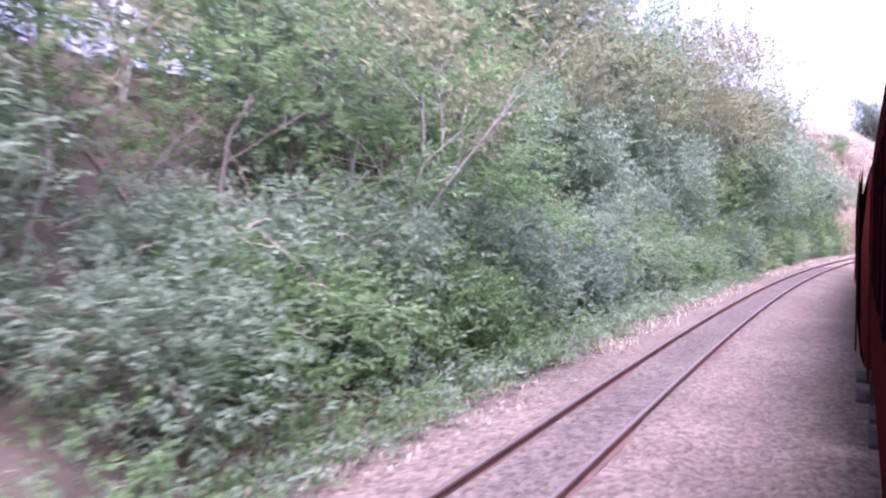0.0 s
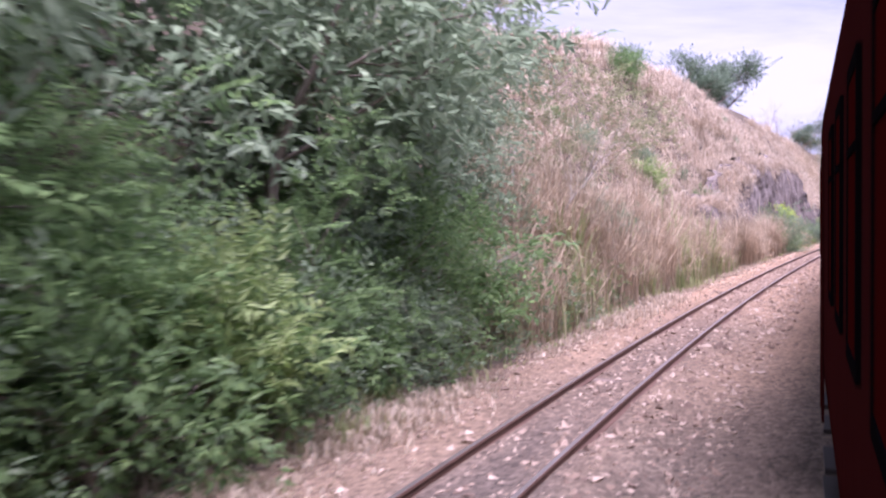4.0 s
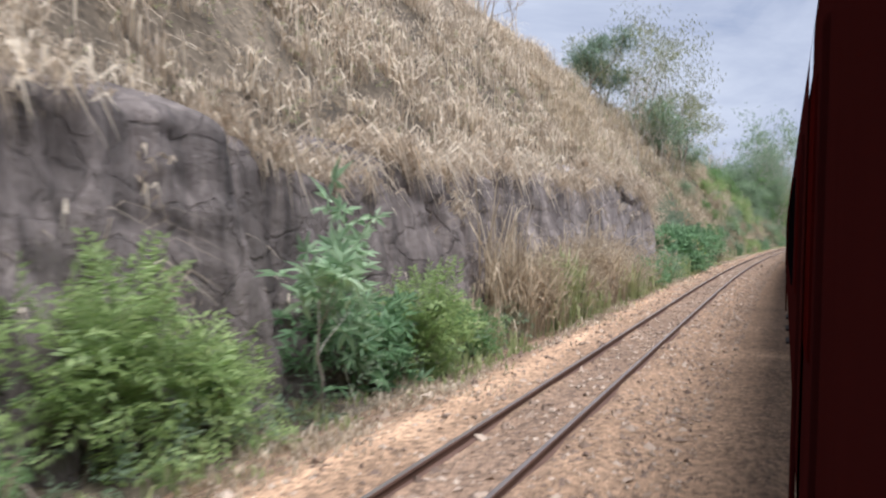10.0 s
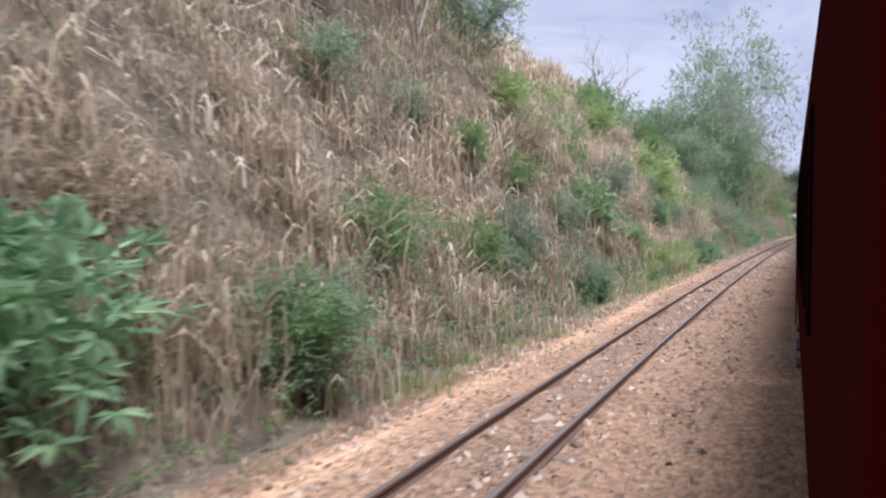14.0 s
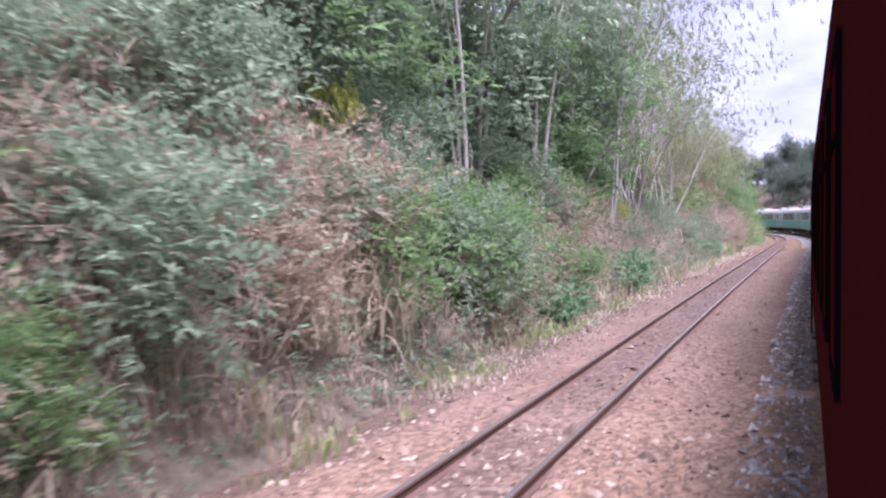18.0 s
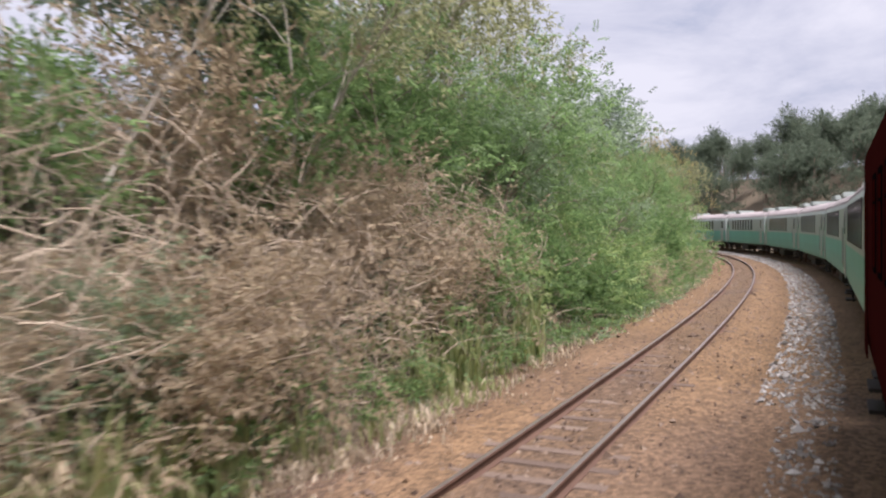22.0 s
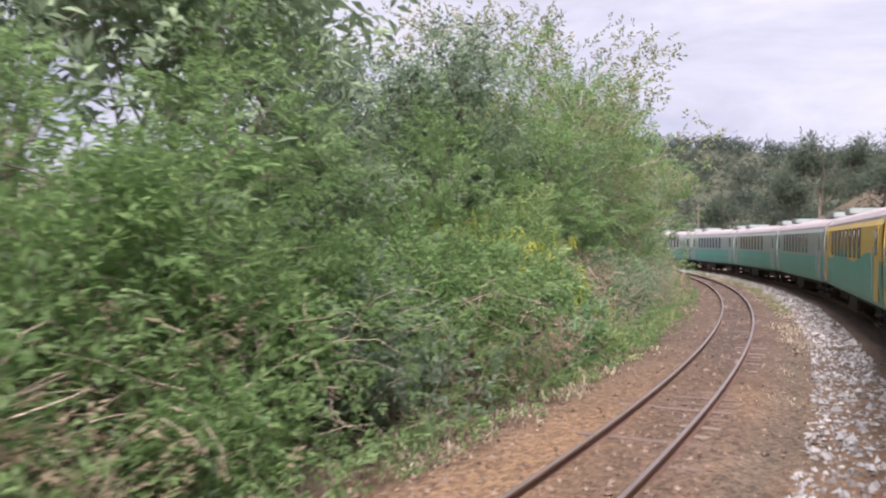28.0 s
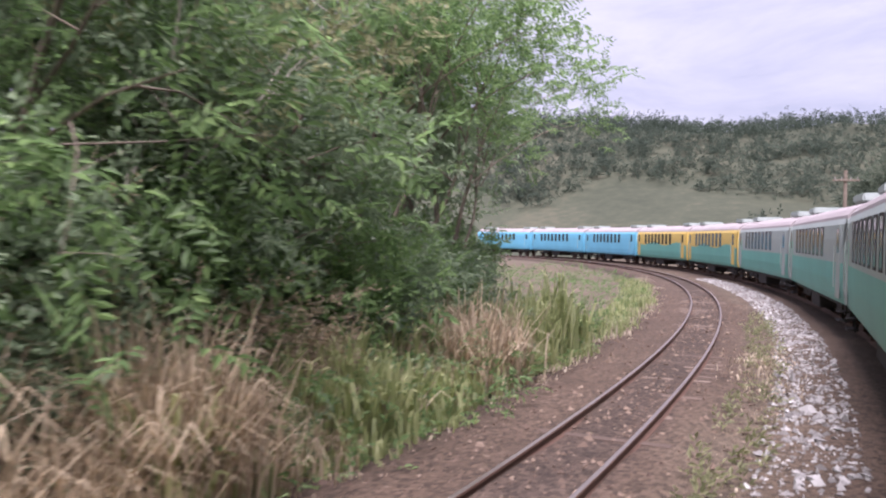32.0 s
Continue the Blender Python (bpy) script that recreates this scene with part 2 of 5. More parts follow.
M_BALLAST = gravel("ballast_bed", ((0.25, (0.55, 0.53, 0.51)), (0.5, (1.0, 0.98, 0.95)), (0.75, (1.45, 1.47, 1.48))))
nt = M_BALLAST.node_tree
tint = nt.nodes.new("ShaderNodeAttribute")
tint.attribute_name = "soil"
dye = nt.nodes.new("ShaderNodeVectorMath")
dye.operation = "MULTIPLY"
b_in = nt.nodes["Principled BSDF"].inputs["Base Color"]
nt.links.new(b_in.links[0].from_socket, dye.inputs[0])
nt.links.new(tint.outputs["Vector"], dye.inputs[1])
nt.links.new(dye.outputs[0], b_in)
M_STONE_RED = material("brown_ballast_stone", ((0.1, (0.066, 0.045, 0.034)), (0.5, (0.132, 0.092, 0.067)), (0.9, (0.225, 0.17, 0.125))), 1.2, 20, 0.95, bump=0.3, random="island", mix=0.75)
# thatch brown, darkened to carry the shade in the gaps between grass tufts
M_THATCH_SHADE = material("thatch_with_gap_shade", ((0.36, (0.035, 0.027, 0.018)), (0.5, (0.085, 0.066, 0.044)), (0.66, (0.20, 0.158, 0.108))), 0.6, 7, 0.95, bump=1.0, bump_scale=12, stretch=(1, 1, 0.5))
M_STONE = material("ballast_stone", ((0.1, (0.11, 0.075, 0.055)), (0.5, (0.235, 0.17, 0.12)), (0.9, (0.42, 0.335, 0.25))), 1.2, 20, 0.95, bump=0.3, random="island", mix=0.75)
M_WHITE = material("fresh_grey_stone", ((0.1, (0.13, 0.12, 0.11)), (0.5, (0.245, 0.235, 0.22)), (0.9, (0.40, 0.39, 0.365))), 1.2, 20, 0.9, bump=0.3, random="island", mix=0.75)
M_RAIL = material("rusty_rail", ((0.2, (0.055, 0.032, 0.024)), (0.55, (0.115, 0.066, 0.046)), (0.85, (0.19, 0.115, 0.08))), 2, 30, 0.75, metal=0.25, bump=0.3)
M_TREAD = material("worn_rail_top", ((0.2, (0.22, 0.17, 0.145)), (0.8, (0.42, 0.37, 0.34))), 1, 40, 0.4, metal=0.85, bump=0.05)
M_SLEEPER = material("old_sleeper", ((0.2, (0.06, 0.042, 0.033)), (0.5, (0.115, 0.082, 0.062)), (0.8, (0.19, 0.145, 0.112))), 3, 24, 0.9, bump=0.5, random="object", mix=0.4)
M_HILL = material("wooded_hillside", ((0.3, (0.028, 0.034, 0.021)), (0.5, (0.052, 0.058, 0.036)), (0.75, (0.11, 0.098, 0.064))), 0.02, 0.3, 0.95, bump=0.4, bump_scale=1.0)
M_EARTH = material("distant_ground", ((0.3, (0.06, 0.075, 0.035)), (0.5, (0.11, 0.115, 0.055)), (0.75, (0.22, 0.19, 0.10))), 0.012, 0.16, 0.95, bump=0.4, bump_scale=1.0)

# ---- helpers for building ----
def arrays_mesh(name, verts, faces, mat, smooth=False):
    me = bpy.data.meshes.new(name)
    verts, faces = np.asarray(verts, np.float32), np.asarray(faces, np.int32)
    n, k = faces.shape
    me.vertices.add(len(verts))
    me.vertices.foreach_set("co", verts.ravel())
    me.loops.add(n * k)
    me.loops.foreach_set("vertex_index", faces.ravel())
    me.polygons.add(n)
    me.polygons.foreach_set("loop_start", np.arange(0, n * k, k, dtype=np.int32))
    me.polygons.foreach_set("use_smooth", np.full(n, smooth))
    me.update(calc_edges=True)
    for m in mat if isinstance(mat, (list, tuple)) else [mat]:
        me.materials.append(m)
    return me


def bm_mesh(name, bm, mat):
    me = bpy.data.meshes.new(name)
    bmesh.ops.recalc_face_normals(bm, faces=bm.faces)
    bm.to_mesh(me)
    bm.free()
    me.materials.append(mat)
    return me


def part(name, data, parent=None, label="", at=None):
    ob = new(name, data)
    if at is not None:
        ob.matrix_basis = at
    if parent is not None:
        ob.parent = parent
    return tagged(ob, label)


def box(size, at=(0, 0, 0), bevel=0.0, bm=None, turn=None):
    made = bm is None
    bm = bm or bmesh.new()
    m = Matrix.Translation(at) @ (turn or Matrix()) @ Matrix.Diagonal((*size, 1))
    vs = bmesh.ops.create_cube(bm, size=1, matrix=m)["verts"]
    if bevel and made:
        bmesh.ops.bevel(bm, geom=bm.edges[:], offset=bevel, segments=2, affect="EDGES")
    return bm


def rod(r, a, b, bm=None, seg=8):
    bm = bm or bmesh.new()
    a, b = Vector(a), Vector(b)
    q = (b - a).to_track_quat("Z", "Y").to_matrix().to_4x4()
    bmesh.ops.create_cone(bm, cap_ends=True, segments=seg, radius1=r, radius2=r, depth=(b - a).length, matrix=Matrix.Translation((a + b) / 2) @ q)
    return bm


def sweep(profile, s0, s1, step, u, closed=True):
    """A profile of (du, z) drawn along the line at u: verts and quads."""
    ss = np.arange(s0, s1 + step / 2, step)
    prof = np.asarray(profile, float)
    n = len(prof)
    v = np.concatenate([place(ss, u + du, z)[:, None] for du, z in prof], 1).reshape(-1, 3)
    i = np.arange(len(ss) - 1)[:, None] * n
    j = np.arange(n if closed else n - 1)[None]
    q = np.stack([i + j, i + (j + 1) % n, i + n + (j + 1) % n, i + n + j], -1).reshape(-1, 4)
    return v, q


def fbm(x, y, seed=0, octaves=4):
    """Smooth noise on a lattice of hashed values."""
    x, y = np.broadcast_arrays(np.asarray(x, float), np.asarray(y, float))
    out, amp = np.zeros(x.shape), 1.0
    for o in range(octaves):
        xi, yi = np.floor(x).astype(np.int64), np.floor(y).astype(np.int64)
        fx, fy = x - xi, y - yi
        fx, fy = fx * fx * (3 - 2 * fx), fy * fy * (3 - 2 * fy)

        def h(a, b):
            n = (a * 374761393 + b * 668265263 + (seed + o) * 974711) & 0x7FFFFFFF
            n = ((n ^ (n >> 13)) * 1274126177) & 0x7FFFFFFF
            return ((n ^ (n >> 16)) & 0xFFFF) / 65535.0 - 0.5
        top = h(xi, yi) * (1 - fx) + h(xi + 1, yi) * fx
        bot = h(xi, yi + 1) * (1 - fx) + h(xi + 1, yi + 1) * fx
        out += amp * (top * (1 - fy) + bot * fy)
        x, y, amp = x * 2.03 + 7.1, y * 2.03 + 3.7, amp * 0.5
    return out


# ---- the ground ----
# along the line: the bank's foot, its rise per metre, its height
BANK_S = [-100, 60, 85, 105, 122, 130, 160, 170, 185, 212, 232, 262, 290, 308, 318, 345, 372, 400, 508, 524, 640]
BANK_FOOT = [6.6, 6.6, 6.8, 6.8, 7.4, 7.8, 7.8, 7.6, 7.6, 7.6, 6.9, 6.7, 6.6, 6.6, 6.6, 6.6, 6.6, 6.6, 6.6, 7.5, 7.0]
BANK_RISE = [0.75, 0.75, 0.95, 1.15, 1.4, 1.75, 1.75, 1.55, 1.5, 1.5, 1.45, 1.4, 1.6, 1.5, 1.1, 0.88, 0.85, 0.6, 0.5, 0.1, 0.1]
BANK_TOP = [8, 8, 13, 16, 18, 19, 20, 20, 21, 23, 22, 18, 14, 11, 7.0, 5.2, 4.9, 4.7, 3.6, 0.4, 0.4]


def ground_z(s, u):
    s, u = np.broadcast_arrays(np.asarray(s, float), np.asarray(u, float))
    foot, rise, top = (np.interp(s, BANK_S, q) for q in (BANK_FOOT, BANK_RISE, BANK_TOP))
    rough = fbm(s * 0.35, u * 0.35, 3) * 0.9 + fbm(s * 0.09, u * 0.12, 5) * 1.6
    up = np.clip(u - foot + rough * 0.5, 0, None) * rise
    bank = up / (1 + (up / top) ** 4) ** 0.25
    bank = bank + np.clip(u - foot, 0, 4) * 0.12 * rough
    bed = np.interp(u, [-9, -6, -4.6, -3.2, -0.2, 0.9, 1.5, 2.0, 4.9, 5.6, 6.2, 9], [-0.5, -0.45, -0.4, -0.16, -0.16, -0.2, -0.22, -0.135, -0.135, -0.3, -0.34, -0.3])
    far = np.clip(-u - 8, 0, None) * 0.55 * np.clip((s - 430) / 30, 0, 1) * np.clip((575 - s) / 25, 0, 1)
    return bed + np.where(u > 5.5, bank, 0) + np.minimum(far, 11) + fbm(s * 0.8, u * 0.8, 9, 3) * 0.06


US = np.concatenate([np.arange(-60, -12, 4), np.arange(-12, 1, 1.0), np.arange(1, 7, 0.25), np.arange(7, 16, 0.5), np.arange(16, 30, 1.5), np.arange(30, 62, 4)])
SG = np.arange(-80, 625, 1.0)
gs, gu = np.meshgrid(SG, US, indexing="ij")
gz = ground_z(gs, gu)
gz = np.where((gu <= -56) | (gu >= 55), -6.0, gz)
gi = np.arange(len(SG) - 1)[:, None] * len(US) + np.arange(len(US) - 1)[None]
gq = np.stack([gi, gi + len(US), gi + len(US) + 1, gi + 1], -1).reshape(-1, 4)
g_me = arrays_mesh("ground", place(gs, gu, gz).reshape(-1, 3), gq, [M_SOIL, M_BALLAST, M_THATCH_SHADE], True)
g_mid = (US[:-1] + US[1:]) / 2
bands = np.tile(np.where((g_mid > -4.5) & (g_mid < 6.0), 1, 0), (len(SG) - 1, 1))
# the shade-darkened thatch lies under the dry grass of the slope
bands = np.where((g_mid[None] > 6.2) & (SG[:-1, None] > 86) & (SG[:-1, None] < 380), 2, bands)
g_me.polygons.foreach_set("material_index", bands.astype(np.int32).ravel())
# the colour of the ballast changes along the line
SOIL_S = [-100, 0, 70, 95, 285, 325, 365, 385, 450, 474, 640]
SOIL = np.array([(0.115, 0.09, 0.063), (0.115, 0.09, 0.063), (0.112, 0.086, 0.062), (0.25, 0.168, 0.105), (0.24, 0.15, 0.09), (0.125, 0.084, 0.062), (0.12, 0.08, 0.056), (0.15, 0.094, 0.05), (0.14, 0.088, 0.048), (0.078, 0.054, 0.038), (0.07, 0.049, 0.035)])
warp = gs + fbm(gs * 0.15, gu * 0.5, 61, 3) * 18
dye_v = np.stack([np.interp(warp, SOIL_S, SOIL[:, k]) for k in range(3)], -1)
GAUGE = 1.067
mid_bed = np.clip(1 - np.abs(gu - RAIL_U - GAUGE / 2) / 0.75, 0, 1)[..., None] ** 0.5
dye_v = dye_v * (1 - mid_bed) + dye_v * np.array([0.70, 0.72, 0.78]) * mid_bed
damp = np.clip(1 - np.abs(gu - 1.35 - fbm(gs * 0.2, gu * 0.4, 63, 3) * 0.8) / 0.75, 0, 1)[..., None] * np.clip((gs - 440) / 20, 0, 1)[..., None]
dye_v = dye_v * (1 - damp) + np.array([0.085, 0.066, 0.046]) * damp
edge_v = np.clip((gu - 4.7) / 0.8, 0, 1)[..., None]
dye_v = dye_v * (1 - 0.35 * edge_v)
# a crest of pale sand along the ballast's edge in the cutting
crest = np.exp(-((gu - 4.75 + fbm(gs * 0.12, gu * 0, 65, 3) * 0.4) / 0.26) ** 2) * np.clip((gs - 96) / 15, 0, 1) * np.clip((300 - gs) / 30, 0, 1)
dye_v = dye_v * (1 + 0.75 * crest[..., None])
soil_at = g_me.attributes.new("soil", "FLOAT_VECTOR", "POINT")
soil_at.data.foreach_set("vector", dye_v.astype(np.float32).ravel())
tagged(new("ground", g_me), "bare brown soil and reddish ballast bed beside the tracks", "ground", kind="structure")

a_ring = np.linspace(0, 2 * math.pi, 97)[:-1]
fr = np.array([0, 60, 120, 200, 300, 420, 560, 800, 1200, 2000, 3500.0])
fx, fy = -60 + np.outer(fr, np.cos(a_ring)), 300 + np.outer(fr, np.sin(a_ring))
fz = -5.5 + fbm(fx * 0.004, fy * 0.004, 21) * 6 * np.clip((fr - 300) / 400, 0, 1)[:, None]
fi = np.arange(len(fr) - 1)[:, None] * 96
fj = np.arange(96)[None]
fq = np.stack([fi + fj, fi + 96 + fj, fi + 96 + (fj + 1) % 96, fi + (fj + 1) % 96], -1).reshape(-1, 4)
tagged(new("backdrop", arrays_mesh("backdrop", np.stack([fx, fy, fz], -1).reshape(-1, 3), fq, M_EARTH, True)), "dry open country reaching to the horizon", "land", kind="structure")

# ---- the track beside the line ----
track = tagged(new("railway_track"), "rusty metre-gauge railway track on old sleepers in reddish ballast", "railway track", kind="structure")
RAIL_PROFILE = [(-0.06, -0.16), (-0.06, -0.145), (-0.010, -0.12), (-0.010, -0.045), (-0.034, -0.035), (-0.034, -0.004), (-0.028, 0.0), (0.028, 0.0), (0.034, -0.004), (0.034, -0.035), (0.010, -0.045), (0.010, -0.12), (0.06, -0.145), (0.06, -0.16)]
for u in (RAIL_U, RAIL_U + GAUGE):
    v, q = sweep(RAIL_PROFILE, -70, 620, 1.0, u)
    me = arrays_mesh("rail", v, q, [M_RAIL, M_TREAD])
    me.polygons.foreach_set("material_index", np.tile((np.arange(14) == 6).astype(np.int32), len(q) // 14))
    part("rail", me, track)
sl_bm = box((1.9, 0.22, 0.16), (0, 0, 0), 0.015)
sl_me = bm_mesh("sleeper", sl_bm, M_SLEEPER)
rest_v, rest_f, n_sl = [], [], 0
for i, s in enumerate(np.arange(-60, 610, 0.61)):
    a = float(heading(s)) + random.uniform(-0.03, 0.03)
    at = Matrix.Translation(place(s, RAIL_U + GAUGE / 2 + random.uniform(-0.05, 0.05), (-0.226 if s > 335 else -0.25) + random.uniform(-0.012, 0.012))) @ Matrix.Rotation(a, 4, "Z")
    if 340 < s < 522:
        part("sleeper", sl_me, track, at=at)
    else:
        o = len(rest_v) * 1
        co = [at @ Vector((x * 0.95, y * 0.11, z * 0.08)) for x in (-1, 1) for y in (-1, 1) for z in (-1, 1)]
        rest_v += [tuple(c) for c in co]
        rest_f += [[o + k for k in f] for f in ((1, 3, 7, 5), (0, 1, 5, 4), (2, 6, 7, 3), (0, 2, 3, 1), (4, 5, 7, 6))]
tagged(part("sleepers", arrays_mesh("sleepers", rest_v, rest_f, M_SLEEPER), track), "weathered sleepers half sunk in ballast", kind="stuff")

# ---- plants ----
def tubes(lines, sides=5):
    """Tapered tubes round polylines of (point, radius)."""
    vs, fs, o = [], [], 0
    ang = np.arange(sides) * 2 * math.pi / sides
    for pts, rad in lines:
        pts = np.asarray(pts, float)
        d = np.gradient(pts, axis=0)
        d /= np.linalg.norm(d, axis=1)[:, None] + 1e-9
        ref = np.where(np.abs(d[:, 2:3]) > 0.9, np.array([[1.0, 0, 0]]), np.array([[0, 0, 1.0]]))
        a = np.cross(d, ref)
        a /= np.linalg.norm(a, axis=1)[:, None] + 1e-9
        b = np.cross(d, a)
        ring = pts[:, None] + (a[:, None] * np.cos(ang)[None, :, None] + b[:, None] * np.sin(ang)[None, :, None]) * np.asarray(rad)[:, None, None]
        vs.append(ring.reshape(-1, 3))
        i = np.arange(len(pts) - 1)[:, None] * sides
        j = np.arange(sides)[None]
        fs.append(o + np.stack([i + j, i + (j + 1) % sides, i + sides + (j + 1) % sides, i + sides + j], -1).reshape(-1, 4))
        o += len(pts) * sides
    return np.concatenate(vs), np.concatenate(fs)


# leaflets of a spray: (along the stalk, side, angle from the stalk, length, width)
SPRAY = {
    "pinnate": [(0.15 + 0.16 * k, sd * 0.02, sd * 1.05, 0.34 - 0.02 * k, 0.10) for k in range(6) for sd in (-1, 1)],
    "oval": [(0.1, 0, 0.9, 0.55, 0.24), (0.35, 0, -0.8, 0.6, 0.26), (0.6, 0, 0.7, 0.55, 0.24), (0.85, 0, -0.5, 0.5, 0.22), (1.0, 0, 0.1, 0.5, 0.22)],
    "palmate": [(0.5, 0, (k - 3) * 0.72, 0.62 - 0.05 * abs(k - 3), 0.17) for k in range(7)],
    "hanging": [(0.1 * k, 0, (-1) ** k * 0.35, 0.7, 0.09) for k in range(8)],
}


def sprays(kind, pos, way, size, rng, fold=0.25):
    """Leaves as small folded blades: two triangles each."""
    t = np.array(SPRAY[kind])
    n = len(pos)
    way = way / (np.linalg.norm(way, axis=1)[:, None] + 1e-9)
    up = rng.normal(0, 0.45, (n, 3)) + np.array([0, 0, 1.0])
    side = np.cross(way, up)
    side /= np.linalg.norm(side, axis=1)[:, None] + 1e-9
    nor = np.cross(side, way)
    if kind == "hanging":
        way = way * 0.3 + np.array([0, 0, -1.0])
        side = rng.normal(0, 1, (n, 3)) * np.array([1, 1, 0.2])
        side /= np.linalg.norm(side, axis=1)[:, None]
        nor = np.cross(side, way)
    sz = size[:, None, None]
    along, sd, ang, ln, wd = (t[None, :, k, None] for k in range(5))
    jit = rng.normal(0, 0.16, (n, len(t), 1))
    d = way[:, None] * np.cos(ang + jit) + side[:, None] * np.sin(ang + jit) + nor[:, None] * rng.normal(-0.12, 0.25, (n, len(t), 1))
    base = pos[:, None] + (way[:, None] * along + side[:, None] * sd) * sz
    cross = np.cross(d, nor[:, None])
    cross /= np.linalg.norm(cross, axis=2)[..., None] + 1e-9
    ln, wd = ln * sz, wd * sz
    mid = base + d * ln * 0.45 + nor[:, None] * wd * fold
    v = np.stack([base, mid + cross * wd * 0.5, base + d * ln - nor[:, None] * ln * 0.12, mid - cross * wd * 0.5], 2).reshape(-1, 3)
    o = np.arange(n * len(t))[:, None] * 4
    f = np.concatenate([o + np.array([[0, 2, 1]]), o + np.array([[0, 3, 2]])], 1).reshape(-1, 3)
    return v, f


def skeleton_of(rng, height, spread, stems, r0, levels, lean=0.15, kids=4, bare=0.35, wander=0.16):
    """Polylines by level, and twig ends with their direction."""
    levels_out = [[] for _ in range(levels)]
    ends = []

    def grow(p, d, length, r, lv):
        n = 6 if lv == 0 else 4 if lv < levels - 1 else 2
        pts, rad, q = [p], [r], np.array(p)
        for k in range(n):
            d = d + rng.normal(0, wander, 3)
            d[2] += 0.05 if lv == 0 else -0.02
            d /= np.linalg.norm(d)
            q = q + d * length / n
            pts.append(q)
            rad.append(r * (1 - 0.75 * (k + 1) / n))
        levels_out[lv].append((np.array(pts), np.array(rad)))
        if lv == levels - 1:
            ends.append((q, d))
            ends.append((pts[-2], d))
            return
        for c in range(kids + (rng.random() < 0.5)):
            f = bare + (1 - bare) * (c + rng.random()) / (kids + 0.5)
            f = min(f, 0.98)
            i = f * n
            a = pts[int(i)] + (pts[min(int(i) + 1, n)] - pts[int(i)]) * (i - int(i))
            out = rng.normal(0, 1, 3) * np.array([1, 1, 0.45])
            out /= np.linalg.norm(out)
            dd = out * spread + d * 0.55 + np.array([0, 0, 0.18])
            grow(a, dd / np.linalg.norm(dd), length * rng.uniform(0.42, 0.62) * (1.15 - 0.4 * f), r * 0.5 * (1.1 - 0.5 * f), lv + 1)
        ends.append((q, d))
    for k in range(stems):
        a = rng.uniform(0, 2 * math.pi)
        off = np.array([math.cos(a), math.sin(a), 0]) * (0.0 if stems == 1 else rng.uniform(0.05, 0.35) * spread)
        d = np.array([math.cos(a) * lean, math.sin(a) * lean, 1.0]) * (1 if stems == 1 else 1) + rng.normal(0, lean, 3) * np.array([1, 1, 0])
        grow(off, d / np.linalg.norm(d), height * rng.uniform(0.7, 1.0), r0 * rng.uniform(0.7, 1.1), 0)
    return levels_out, ends


def plant(name, label, category, seed, height, spread, stems, r0, levels, leaf, leaf_mat, n_sprays, size, bark, kids=4, bare=0.35, cloud=0.35, lean=0.15, group="", wander=0.16):
    """A plant with trunk or stems, limbs and a crown; it stands at the origin and is copied into place."""
    rng = np.random.default_rng(seed)
    lv, ends = skeleton_of(rng, height, spread, stems, r0, levels, lean, kids, bare, wander)
    root = tagged(new(name), label, category, group)
    if stems <= 3:
        for stem in lv[0]:
            part("trunk", arrays_mesh("trunk", *tubes([stem], 6), bark, True), root)
    first = 1 if stems <= 3 else 0
    # fine twigs only where no leaves hide them
    twigs = lv[-1] if n_sprays < 300 else lv[-1][::3]
    part("branchwork", arrays_mesh("branchwork", *tubes([b for q in lv[first:-1] for b in q] + twigs, 3), bark, True), root)["kind"] = "stuff"
    if n_sprays:
        e = np.array([p for p, d in ends])
        w = np.array([d for p, d in ends])
        pick = rng.integers(0, len(e), n_sprays)
        pos = e[pick] + rng.normal(0, cloud, (n_sprays, 3)) * np.array([1, 1, 0.7])
        pos[:, 2] = np.maximum(pos[:, 2], 0.05)
        way = w[pick] * 0.6 + rng.normal(0, 0.6, (n_sprays, 3)) + (pos - np.array([0, 0, height * 0.5])) * (0.5 / height)
        part("crown", arrays_mesh("crown", *sprays(leaf, pos, way, size * rng.uniform(0.7, 1.3, n_sprays), rng), M_LEAF[leaf_mat]), root)
    return root


def put(proto, s, u, scale=1.0, turn=None, sink=0.1, tilt=0.0, z=None):
    """A copy of a plant on the ground at s, u."""
    zz = float(ground_z(s, u)) - sink if z is None else z
    m = Matrix.Translation(place(s, u, zz)) @ Matrix.Rotation(random.uniform(0, 6.28) if turn is None else turn, 4, "Z") @ Matrix.Rotation(tilt, 4, "X")
    ob = copy_thing(proto, m)
    ob.scale = (scale, scale, scale * random.uniform(0.9, 1.1))
    return ob


P = {}
BB, BS, TT_, SC = "bushes on the bank", "scrub on the bank", "thicket trees", "saplings"
P["bush_green"] = plant("bush", "dense green leafy bush on the bank", "bush", 1, 1.9, 0.8, 5, 0.03, 3, "oval", "green", 900, 0.20, M_BARK, 4, 0.12, 0.22, group=BB)
P["bush_dark"] = plant("bush", "dark green bush with small leaves on the bank", "bush", 2, 2.2, 0.8, 5, 0.03, 3, "oval", "dark", 900, 0.21, M_BARK, 4, 0.12, 0.24, group=BB)
P["bush_grey"] = plant("scrub", "dusty grey-green scrub on the bank", "scrub", 3, 1.8, 0.9, 6, 0.025, 3, "oval", "grey", 900, 0.175, M_BARK, 4, 0.1, 0.25, group=BS)
